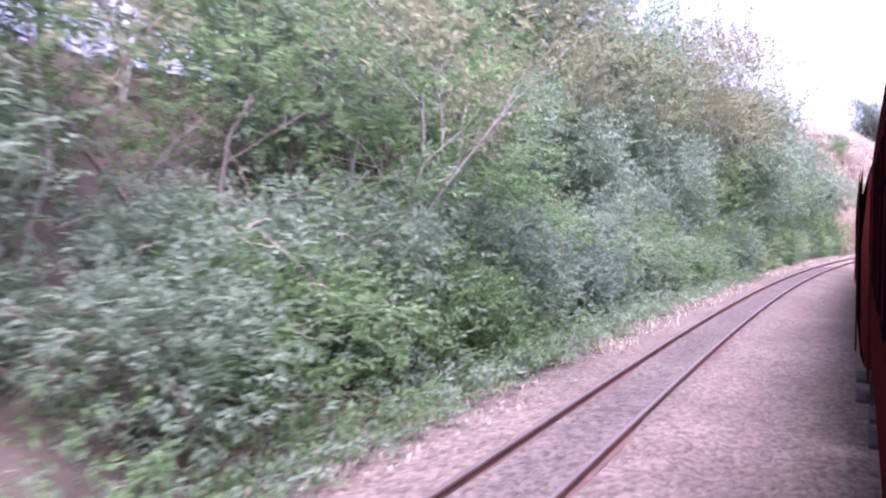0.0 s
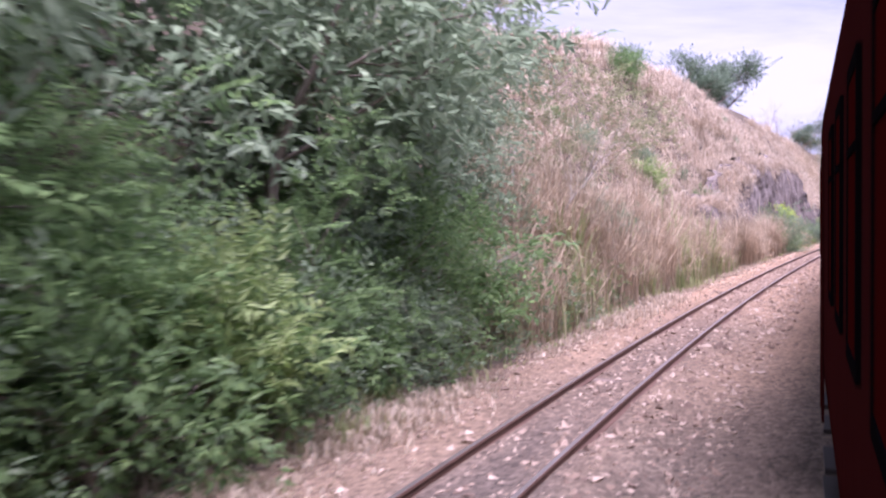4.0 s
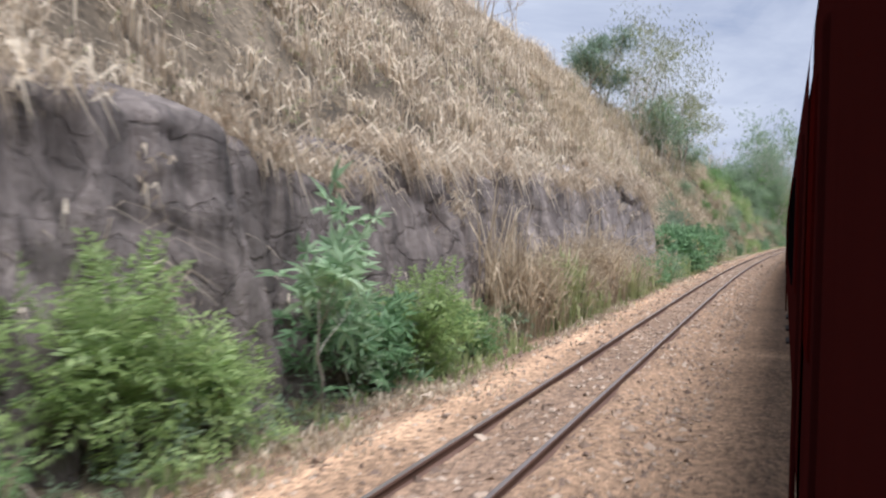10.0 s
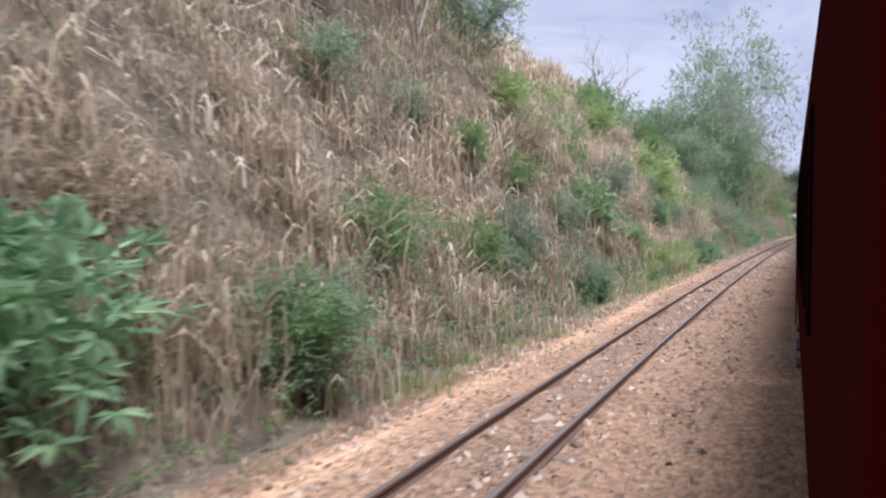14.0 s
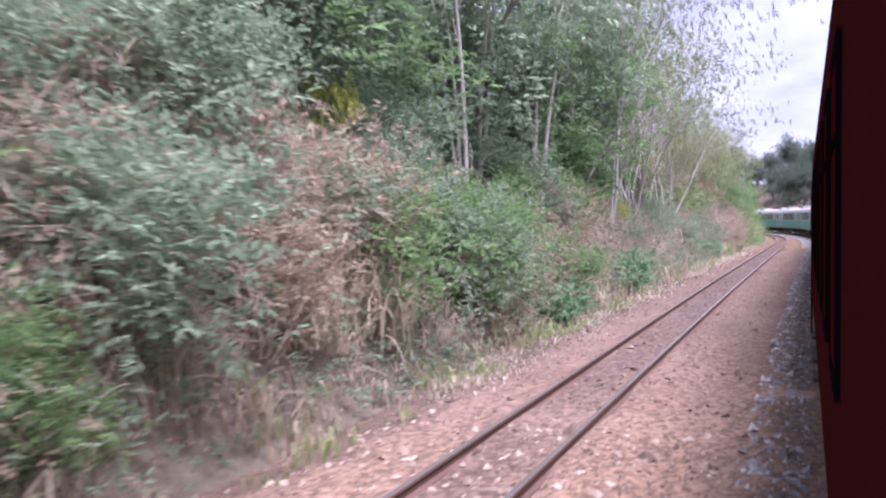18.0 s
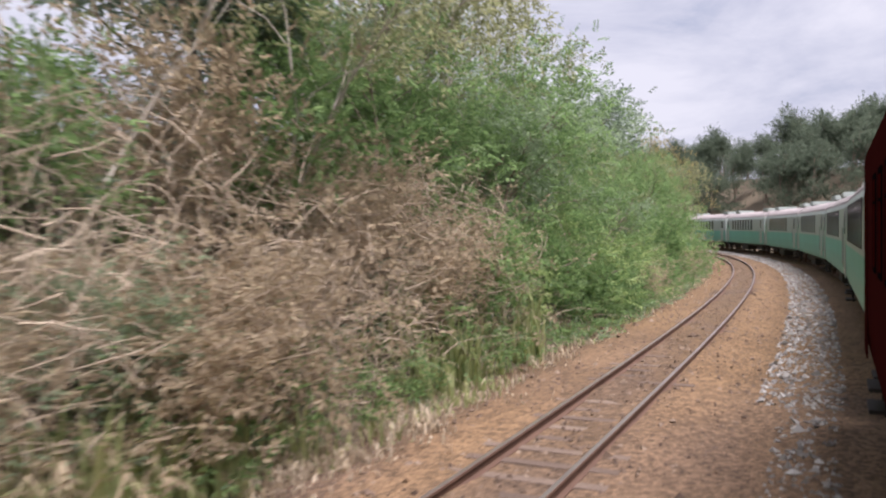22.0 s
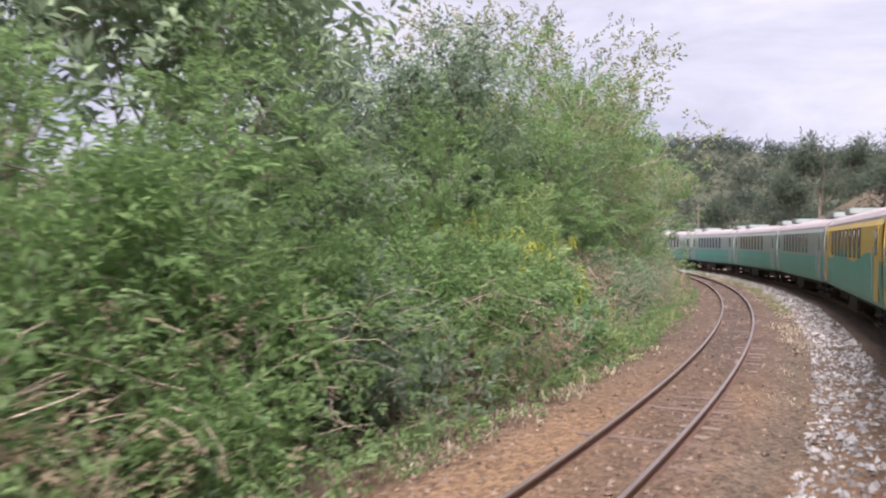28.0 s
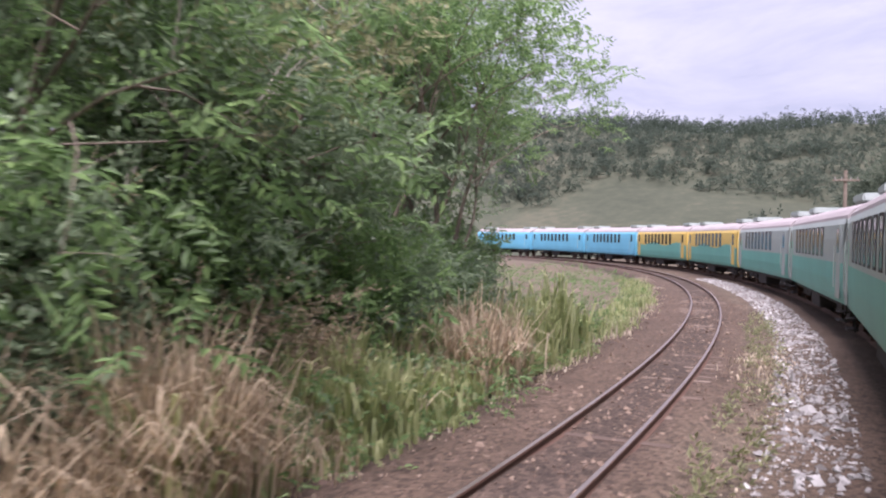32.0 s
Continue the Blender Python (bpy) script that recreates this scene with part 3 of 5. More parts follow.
P["bush_bright"] = plant("bush", "bright green young bush with feathery leaves", "bush", 4, 1.7, 0.75, 4, 0.022, 3, "pinnate", "bright", 330, 0.40, M_BARK, 4, 0.2, 0.2, group=BB)
P["castor"] = plant("shrub", "blue-green broad-leaved shrub with lobed leaves", "shrub", 5, 1.6, 0.8, 5, 0.025, 2, "palmate", "blue", 210, 0.48, M_BARK, 5, 0.15, 0.3, group="broad-leaved shrubs")
P["sapling"] = plant("sapling", "slender sapling with drooping feathery leaves", "sapling", 6, 2.8, 0.5, 1, 0.03, 2, "pinnate", "green", 150, 0.58, M_PALE, 8, 0.35, 0.25, group=SC)
P["sapling_bright"] = plant("sapling", "sapling with bright green broad leaves", "sapling", 16, 3.0, 0.5, 1, 0.035, 2, "oval", "bright", 260, 0.40, M_PALE, 8, 0.25, 0.28, group=SC)
P["tree_green"] = plant("tree", "green thicket tree with a feathery crown", "tree", 7, 5.6, 0.75, 2, 0.09, 4, "pinnate", "green", 680, 0.47, M_BARK, 4, 0.15, 0.42, group=TT_)
P["tree_dark"] = plant("tree", "dark green broad tree in the thicket", "tree", 8, 6.2, 0.8, 2, 0.12, 4, "oval", "dark", 1500, 0.38, M_BARK, 4, 0.2, 0.45, group=TT_)
P["tree_olive"] = plant("tree", "thin olive-green tree with pale stems", "tree", 9, 6.5, 0.5, 3, 0.05, 4, "oval", "olive", 1150, 0.28, M_PALE, 4, 0.3, 0.4, group=TT_)
P["tree_grey"] = plant("tree", "dusty grey-green tree on the bank", "tree", 10, 5.8, 0.75, 2, 0.1, 4, "oval", "grey", 1650, 0.32, M_BARK, 4, 0.15, 0.45, group=TT_)
P["tree_airy"] = plant("tree", "airy tree with sparse leaves and pale branches", "tree", 11, 7.5, 0.55, 3, 0.05, 4, "hanging", "olive", 640, 0.19, M_PALE, 4, 0.3, 0.35, lean=0.2, group="bank trees", wander=0.1)
P["pale_tree"] = plant("tree", "tall slender tree with pale bare trunks", "tree", 18, 9.5, 0.45, 3, 0.075, 4, "oval", "grey", 900, 0.27, M_PALE, 4, 0.42, 0.4, lean=0.08, group="bank trees", wander=0.06)
P["tree_back"] = plant("tree", "tall grey-green tree at the back of the thicket", "tree", 17, 7.0, 0.8, 2, 0.1, 3, "oval", "grey", 900, 0.58, M_BARK, 5, 0.1, 0.7, group=TT_)
P["snag"] = plant("bare_tree", "leafless tree with pale bare branches", "bare tree", 12, 4.5, 0.6, 2, 0.05, 4, "oval", "olive", 0, 0.3, M_TWIG, 4, 0.25, 0.3, group="bare trees")
P["brush"] = plant("dry_brush", "tangle of dry leafless twigs on the bank", "dry brush", 13, 1.7, 0.9, 9, 0.016, 3, "oval", "brown", 230, 0.15, M_TWIG, 5, 0.1, 0.3, lean=0.5, group="dry brush")
P["bush_yellow"] = plant("bush", "yellow-green bush with hanging leaves", "bush", 14, 2.2, 0.7, 4, 0.025, 3, "hanging", "yellow", 260, 0.34, M_BARK, 4, 0.25, 0.22, group=BB)
P["bush_brown"] = plant("withered_shrub", "half withered brown shrub on the bank", "withered shrub", 15, 1.9, 0.85, 6, 0.025, 3, "oval", "brown", 620, 0.16, M_TWIG, 4, 0.12, 0.26, group="withered shrubs")
P["cecropia"] = plant("sapling", "sapling with tiers of large pale lobed leaves", "sapling", 21, 2.7, 0.55, 1, 0.03, 3, "palmate", "pale", 60, 0.62, M_PALE, 4, 0.45, 0.1, group=SC)
P["tree_high"] = plant("tree", "tall green tree with a high crown over low growth", "tree", 24, 8.2, 0.7, 2, 0.09, 4, "pinnate", "green", 720, 0.46, M_BARK, 4, 0.5, 0.4, lean=0.1, group=TT_)
P["pod_tree"] = plant("tree", "green tree hung with dry brown seed pods", "tree", 22, 5.6, 0.7, 2, 0.07, 4, "hanging", "pod", 420, 0.20, M_BARK, 4, 0.4, 0.25, group=TT_)
P["tree_wood"] = plant("tree", "dark broad-crowned tree of the wooded rise", "tree", 32, 6.2, 0.8, 2, 0.12, 4, "oval", "wood", 1300, 0.42, M_BARK, 4, 0.2, 0.5, group="trees on the rise")
P["lime_sapling"] = plant("sapling", "lime-green sapling rooted in a cleft of the rock", "sapling", 31, 2.6, 0.75, 1, 0.03, 3, "oval", "lime", 110, 0.46, M_BARK, 5, 0.45, 0.14, group=SC)
PROTO_AT = 0
for proto in P.values():
    # the first of each kind stands in the thicket behind the starting point
    PROTO_AT += 1
    proto.matrix_basis = Matrix.Translation(place(-70 + 2.0 * PROTO_AT, 9 + PROTO_AT % 3, float(ground_z(-70 + 2.0 * PROTO_AT, 9 + PROTO_AT % 3)) - 0.1))


def scatter(s0, s1, u0, u1, count, kinds, lo=0.8, hi=1.25, seed=0, power=1.0):
    rng = random.Random(seed)
    for k in range(count):
        s = s0 + (s1 - s0) * (k + rng.random()) / count
        u = u0 + (u1 - u0) * rng.random() ** power
        ob = put(P[rng.choice(kinds)], s, u, rng.uniform(lo, hi), rng.uniform(0, 6.28), 0.1, rng.uniform(-0.12, 0.12))


def blades(name, label, mat, areas, seed, n_blades=22, length=1.1, width=0.022, droop=0.7, spread=0.16):
    """Tufts of long grass: areas of (s0, s1, u0, u1, tufts, height factor)."""
    rng = np.random.default_rng(seed)
    s = np.concatenate([rng.uniform(a[0], a[1], a[4]) for a in areas])
    u = np.concatenate([a[2] + (a[3] - a[2]) * rng.random(a[4]) ** 1.2 for a in areas])
    hf = np.concatenate([np.full(a[4], a[5]) for a in areas])
    clump = fbm(s * 0.5, u * 0.5, seed + 40, 3)
    keep = clump > rng.uniform(-0.55, 0.2, len(s))
    s, u, hf = s[keep], u[keep], (hf * np.clip(0.85 + 1.3 * clump, 0.4, 1.6))[keep]
    base = place(s, u, ground_z(s, u) - 0.05)
    n = len(s)
    hf = hf * rng.uniform(0.6, 1.25, n)
    b = np.repeat(base, n_blades, 0) + rng.normal(0, spread, (n * n_blades, 3)) * np.array([1, 1, 0])
    ln = np.repeat(hf, n_blades) * length * rng.uniform(0.45, 1.2, n * n_blades)
    az = rng.uniform(0, 2 * math.pi, n * n_blades)
    out = np.stack([np.cos(az), np.sin(az), np.zeros_like(az)], 1)
    bend = rng.uniform(0.1, 1.0, n * n_blades) * droop
    side = np.stack([-np.sin(az), np.cos(az), np.zeros_like(az)], 1)
    w = width * rng.uniform(0.6, 1.5, n * n_blades)[:, None]
    up = np.array([0, 0, 1.0])
    p1 = b + (up * 0.45 + out * (bend * 0.10)[:, None]) * ln[:, None]
    p2 = b + (up * (0.78 - 0.10 * bend)[:, None] + out * (bend * 0.32)[:, None]) * ln[:, None]
    p3 = b + (up * (0.95 - 0.36 * bend)[:, None] + out * (bend * 0.64)[:, None]) * ln[:, None]
    v = np.stack([b - side * w, b + side * w, p1 + side * w, p1 - side * w, p2 + side * w * 0.7, p2 - side * w * 0.7, p3], 1).reshape(-1, 3)
    o = np.arange(n * n_blades)[:, None] * 7
    f = np.concatenate([o + np.array([t]) for t in ((0, 1, 2), (0, 2, 3), (3, 2, 4), (3, 4, 5), (5, 4, 6))], 1).reshape(-1, 3)
    return tagged(new(name, arrays_mesh(name, v, f, mat)), label, "grass", kind="stuff")


def undergrowth(name, label, kind, mat, areas, seed, size=0.3):
    """Low leafy growth that nobody could count: areas of (s0, s1, u0, u1, sprays, height)."""
    rng = np.random.default_rng(seed)
    many = [int(a[4] * 1.6) for a in areas]
    s = np.concatenate([rng.uniform(a[0], a[1], n) for a, n in zip(areas, many)])
    u = np.concatenate([a[2] + (a[3] - a[2]) * rng.random(n) for a, n in zip(areas, many)])
    top = np.concatenate([np.full(n, a[5]) for a, n in zip(areas, many)]) * np.clip(0.75 + 1.5 * fbm(s * 0.45, u * 0.6, seed + 60, 3), 0.15, 1.6)
    keep = fbm(s * 0.25, u * 0.3, seed + 90, 3) > rng.uniform(-0.9, 0.15, len(s))
    s, u, top = s[keep], u[keep], top[keep]
    pos = place(s, u, ground_z(s, u) + top * rng.random(len(s)) ** 0.7)
    a = heading(s)
    way = rng.normal(0, 0.7, pos.shape) + np.stack([np.cos(a), np.sin(a), 0.5 + 0 * a], 1) * 0.6
    return tagged(new(name, arrays_mesh(name, *sprays(kind, pos, way, size * rng.uniform(0.6, 1.4, len(s)), rng), M_LEAF[mat])), label, "undergrowth", kind="stuff")

# ---- the train on the line ----
def paint(name, col, rough=0.45):
    c = Vector(col)
    return material(name, ((0.2, tuple(c * 0.72)), (0.5, col), (0.85, tuple(c * 0.9 + c * 0.3))), 0.6, 7, rough, bump=0.05, stretch=(1, 1, 0.4))


M_TEAL, M_GREEN, M_SILVER = paint("teal_paint", (0.13, 0.40, 0.33)), paint("green_paint", (0.16, 0.52, 0.30)), paint("silver_paint", (0.36, 0.41, 0.38))
M_YELLOW, M_BLUE, M_RED, M_BLACK = paint("yellow_paint", (0.66, 0.47, 0.12)), paint("blue_paint", (0.16, 0.50, 0.68)), paint("dark_red_paint", (0.046, 0.009, 0.0085), 0.8), paint("black_paint", (0.006, 0.005, 0.006), 0.85)
for m in (M_RED, M_BLACK):
    m.node_tree.nodes["Principled BSDF"].inputs["Specular IOR Level"].default_value = 0.0
M_ROOF = paint("pale_roof", (0.33, 0.29, 0.285), 0.7)
M_UNDER = paint("underframe_grime", (0.035, 0.03, 0.027), 0.8)
M_GLASS = paint("dark_window_glass", (0.02, 0.022, 0.025), 0.12)
# no curtains: matte red keeps the added coaches' windows dark and free of reflections
M_RED_PANE = paint("matte_red_pane", (0.055, 0.005, 0.004), 0.7)
M_RED_PANE.node_tree.nodes["Principled BSDF"].inputs["Specular IOR Level"].default_value = 0.0
COACH, PITCH = 15.4, 16.0
SIDE_U = -0.42
NEAR_U = -1.48  # the first coaches, added for a window frame, stand close beside the line of sight


def side_skin(profile, y0, y1, mat, name, wave=0.0):
    """A strip of the coach's side wall: profile of (x, z), from y0 to y1, with thickness."""
    ys = np.linspace(y0, y1, 25 if wave else 3)
    pr = np.asarray(profile, float)
    n = len(pr)
    v = []
    for y in ys:
        for i, (x, z) in enumerate(pr):
            v.append((x, y, z + (wave * math.sin(y * 0.9) if wave and i == n - 1 else 0)))
    v = np.array(v)
    back = v + np.array([0.03 if pr[0][0] < 0 else -0.03, 0, 0])
    i = np.arange(len(ys) - 1)[:, None] * n
    j = np.arange(n - 1)[None]
    q = np.stack([i + j, i + j + 1, i + n + j + 1, i + n + j], -1).reshape(-1, 4)
    return arrays_mesh(name, np.concatenate([v, back]), np.concatenate([q, q[:, ::-1] + len(v)]), mat)


def coach_kind(label, low, high, roof, band, wave, windows=8, side=1.0):
    root = tagged(new("railway_coach"), label, "railway coach", "coaches of the train")
    h = COACH / 2
    # shell: lower side, upper side, roof
    low_p = [(-1.30, 0.86), (-1.36, 1.05), (-1.40, 1.5), (-1.40, 2.02)]
    high_p = [(-1.40, 2.02), (-1.40, 2.7), (-1.37, 3.12), (-1.30, 3.3)]
    if low is M_RED:
        # upright sides up to a high eave
        high_p = [(-1.40, 2.02), (-1.40, 2.7), (-1.40, 3.36), (-1.385, 3.52)]
    core = [(1.30, 0.86), (1.37, 1.2), (1.38, 2.4), (1.30, 3.28), (-1.30, 3.28), (-1.37, 2.4), (-1.36, 1.2), (-1.29, 0.86)]
    v = np.array([(x, y, z) for y in (-h, h) for x, z in core])
    n = len(core)
    bm = bmesh.new()
    bv = [bm.verts.new(c) for c in v]
    bm.faces.new(bv[:n]), bm.faces.new(bv[n:])
    for k in range(n):
        bm.faces.new((bv[k], bv[(k + 1) % n], bv[n + (k + 1) % n], bv[n + k]))
    part("body", bm_mesh("body", bm, high), root)
    part("side_panel", side_skin(low_p, -h, h, low, "side_panel"), root)
    part("side_panel", side_skin(high_p, -h, h, high, "side_panel"), root)
    if wave:
        part("painted_wave", side_skin([(-1.402, 1.75), (-1.404, 2.0), (-1.404, 2.18)], -h, h, low, "painted_wave", 0.16), root)
    if band is not None:
        part("end_stripe", side_skin([(-1.404, 1.9), (-1.404, 2.3), (-1.404, 2.62)], h - 1.5, h - 0.15, band, "end_stripe"), root)
    rp = [(-1.31, 3.27), (-1.28, 3.38), (-1.12, 3.56), (-0.8, 3.72), (-0.4, 3.82), (0, 3.85), (0.4, 3.82), (0.8, 3.72), (1.12, 3.56), (1.28, 3.38), (1.31, 3.27)]
    bm = bmesh.new()
    ys = np.linspace(-h, h, 15)
    rows = [[bm.verts.new((x, y, z)) for x, z in rp] for y in ys]
    for a, b in zip(rows, rows[1:]):
        for k in range(len(rp) - 1):
            bm.faces.new((a[k], a[k + 1], b[k + 1], b[k]))
    bm.faces.new(rows[0]), bm.faces.new(rows[-1])
    rf = part("roof", bm_mesh("roof", bm, roof), root)
    rib = bm_mesh("roof_rib", side_rib(rp), roof)
    for y in ys[1:-1]:
        part("roof_rib", rib, rf, at=Matrix.Translation((0, y, 0)))
    ac = bm_mesh("air_conditioner", box((1.5, 1.7, 0.26), (0, 0, 3.92), 0.05), M_SILVER)
    for y in (-h + 2.0, h - 2.0):
        part("air_conditioner", ac, root, at=Matrix.Translation((0, y, 0)))
    glass = M_RED_PANE if low is M_RED else M_GLASS
    gl = bm_mesh("window", box((0.012, 0.46, 0.86), (-1.405, 0, 2.62), 0.004), glass)
    fbm_ = bmesh.new()
    for sz, at in (((0.02, 0.56, 0.05), (-1.405, 0, 3.075)), ((0.02, 0.56, 0.05), (-1.405, 0, 2.165)), ((0.02, 0.05, 0.86), (-1.405, 0.255, 2.62)), ((0.02, 0.05, 0.86), (-1.405, -0.255, 2.62)), ((0.02, 0.46, 0.025), (-1.408, 0, 2.82))):
        box(sz, at, 0, fbm_)
    wf = bm_mesh("window_frame", fbm_, M_BLACK if low is M_RED else M_UNDER)
    for k in range(windows):
        y = -h + 4.4 + k * (COACH - 7.6) / (windows - 1)
        w = part("window", gl, root, at=Matrix.Translation((0, y, 0)))
        part("window_frame", wf, w)
    dr = bm_mesh("door", box((0.02, 0.72, 2.1), (-1.405, 0, 2.05), 0.006), high)
    dg = bm_mesh("door_glass", box((0.012, 0.42, 0.7), (-1.416, 0, 2.65), 0.004), glass)
    for y in (-h + 0.9, h - 0.9):
        d = part("door", dr, root, at=Matrix.Translation((0, y, 0)))
        part("door_glass", dg, d)
        if low is not M_RED:
            part("grab_rail", bm_mesh("grab_rail", rod(0.018, (-1.45, y + 0.45, 1.3), (-1.45, y + 0.45, 2.5)), M_SILVER), root)
        st = box((0.28, 0.7, 0.05), (-1.25, y, 0.62), 0, None)
        box((0.28, 0.7, 0.05), (-1.25, y, 0.36), 0, st)
        box((0.04, 0.04, 0.6), (-1.2, y + 0.3, 0.6), 0, st)
        box((0.04, 0.04, 0.6), (-1.2, y - 0.3, 0.6), 0, st)
        part("footstep", bm_mesh("footstep", st, M_UNDER), root)
    part("underframe", bm_mesh("underframe", box((2.3, COACH - 0.3, 0.22), (0, 0, 0.80), 0.03), M_UNDER), root)
    part("equipment_box", bm_mesh("equipment_box", box((2.2, 2.4, 0.5), (0, 0.6, 0.5), 0.05), M_UNDER), root)
    part("gangway", bm_mesh("gangway", box((1.3, 0.62, 2.1), (0, h + 0.3, 2.1), 0.05), M_BLACK), root)
    for y in (-h + 2.9, h - 2.9):
        fr_ = box((0.12, 2.6, 0.22), (-0.88, 0, 0.5))
        box((0.12, 2.6, 0.22), (0.88, 0, 0.5), 0, fr_)
        box((1.9, 0.3, 0.2), (0, 0, 0.55), 0, fr_)
        bo = part("bogie", bm_mesh("bogie", fr_, M_UNDER), root, at=Matrix.Translation((0, y, 0)))
        for wy in (-0.95, 0.95):
            wb = rod(0.40, (-0.58, wy, 0.25), (-0.46, wy, 0.25), None, 20)
            rod(0.40, (0.46, wy, 0.25), (0.58, wy, 0.25), wb, 20)
            rod(0.07, (-0.9, wy, 0.25), (0.9, wy, 0.25), wb, 10)
            part("wheelset", bm_mesh("wheelset", wb, M_RAIL), bo)
    return root


def side_rib(rp):
    bm = bmesh.new()
    a = [bm.verts.new((x * 1.006, -0.03, z + 0.012)) for x, z in rp]
    b = [bm.verts.new((x * 1.006, 0.03, z + 0.012)) for x, z in rp]
    for k in range(len(rp) - 1):
        bm.faces.new((a[k], a[k + 1], b[k + 1], b[k]))
    return bm


def stand(s):
    """The pose of a coach on the line with its middle at s."""
    a, b = s - 4.6, s + 4.6
    off = float(np.interp(s, [340, 395], [NEAR_U - 13 * abs(float(np.interp(s, S_LINE, KAP))), SIDE_U - 1.55]))
    pa, pb = Vector(place(a, off, 0)), Vector(place(b, off, 0))
    d = pb - pa
    m = Matrix.Translation((pa + pb) / 2) @ Matrix.Rotation(math.atan2(-d.x, d.y), 4, "Z")
    return m


KINDS = {
    # red coaches are added where a dark window frame would edge the view
    "r": coach_kind("dark red and black coach added in place of a window frame", M_RED, M_RED, M_BLACK, None, False),
    "g": coach_kind("teal and silver coach with a pale roof", M_TEAL, M_SILVER, M_ROOF, M_GREEN, False),
    "y": coach_kind("yellow coach with a teal painted wave", M_TEAL, M_YELLOW, M_ROOF, None, True),
    "b": coach_kind("light blue coach with a white roof", M_BLUE, M_BLUE, M_ROOF, None, True),
}
used = set()
for s in np.arange(563 - 38 * PITCH, 640, PITCH):
    c = "r" if s < 384 else "y" if 475 < s < 491 or 555 < s < 587 else "b" if s > 587 else "g"
    if c in used:
        copy_thing(KINDS[c], stand(s))
    else:
        used.add(c)
        KINDS[c].matrix_basis = stand(s)
RAILS2 = tagged(new("railway_line"), "rails under the standing train", "railway track", kind="structure")
for u in (SIDE_U - 1.55 - GAUGE / 2, SIDE_U - 1.55 + GAUGE / 2):
    v, q = sweep(RAIL_PROFILE, -70, 620, 1.0, u)
    part("rail", arrays_mesh("rail", v, q, M_RAIL), RAILS2)

# ---- rock faces in the cutting ----
BRINKS = []  # edges over which the dry grass hangs


def rock_face(name, label, s0, s1, foot, tops, seed, lean=0.16, depth=0.55, rough=0.22, mat=M_ROCK, crack=()):
    """A blasted rock wall: tops of (s, height); vertical joints and a rough skin."""
    ss, zs = np.arange(s0, s1, 0.16), np.linspace(0, 1, 46)
    ts = np.interp(ss, [a for a, b in tops], [b for a, b in tops]) + fbm(ss * 0.5, 0 * ss, seed) * 0.9
    S, Zf = np.meshgrid(ss, zs, indexing="ij")
    Z = Zf * ts[:, None]
    joint = np.abs(fbm(S * 0.9 + fbm(S * 0.4, Z * 0.3, seed + 7) * 0.5, Z * 0.10, seed + 1, 3))
    slab = np.floor((S + fbm(S * 0.2, Z * 0.25, seed + 3) * 2.0) / 1.7)
    blk = (np.sin(slab * 12.9898 + seed) * 43758.5453) % 1.0
    ledge = np.abs(fbm(S * 0.22, Z * 0.5 + S * 0.22, seed + 2, 3))
    u = foot + lean * Z + depth * (0.9 - 1.6 * np.clip(joint * 3, 0, 1)) * 0.6 + (blk - 0.5) * 1.8 * rough + 0.9 * rough * np.clip(0.10 - ledge, 0, 1) * 5
    u += fbm(S * 1.9, Z * 1.3, seed + 4, 4) * rough + 0.10 * np.clip(np.abs(fbm(S * 0.7 + Z * 0.5, Z * 0.9 - S * 0.25, seed + 8, 3)) * -9 + 0.5, 0, 1) + fbm(S * 3.2, Z * 0.35, seed + 6, 3) * 0.16
    if crack:
        # an open crack: the rock under it stands back
        at = np.interp(S, [a for a, b in crack], [b for a, b in crack]) + 0.4 + fbm(S * 1.3, 0 * S, seed + 9, 3) * 0.35
        near = np.clip(np.minimum(S - crack[0][0], crack[-1][0] - S) / 0.8, 0, 1)
        u += near * (0.34 * np.exp(-((Z - at) / 0.07) ** 2) + 0.10 / (1 + np.exp((Z - at) / 0.05)))
    # round the top back into the slope
    back = np.clip((Zf - 0.86) / 0.14, 0, 1) ** 2 * 1.8
    ends = np.clip(1 - np.minimum(S - s0, s1 - S) / 2.5, 0, 1) ** 2 * 2.5
    u = u + back + ends
    for zf in (0.97, 0.93, 0.72):
        k = int(zf * 45)
        BRINKS.append((ss, u[:, k] - 0.1, Z[:, k] - 0.4, zf))
    pts = place(S, u, Z - 0.4)
    n, k = S.shape
    i = np.arange(n - 1)[:, None] * k + np.arange(k - 1)[None]
    q = np.stack([i, i + 1, i + k + 1, i + k], -1).reshape(-1, 4)
    return tagged(new(name, arrays_mesh(name, pts.reshape(-1, 3), q, mat, True)), label, "rock face", kind="structure")


rock_face("rock_face", "tall grey rock wall with dark vertical streaks", 117, 169.5, 7.2, [(117, 3.6), (122, 4.3), (126, 5.0), (129, 6.4), (132, 6.1), (137, 8.0), (140, 8.5), (147, 7.3), (152, 9.0), (158, 9.2), (163, 8.2), (167, 5.6)], 11, 0.17, 0.8, 0.19)
rock_face("rock_face", "lower grey rock ledge under dry grass", 164.5, 200, 7.2, [(166, 5.0), (177, 4.8), (182, 4.4), (186, 5.0), (191, 5.6), (197, 4.9), (200, 4.9)], 23, 0.24, 0.6, 0.2)
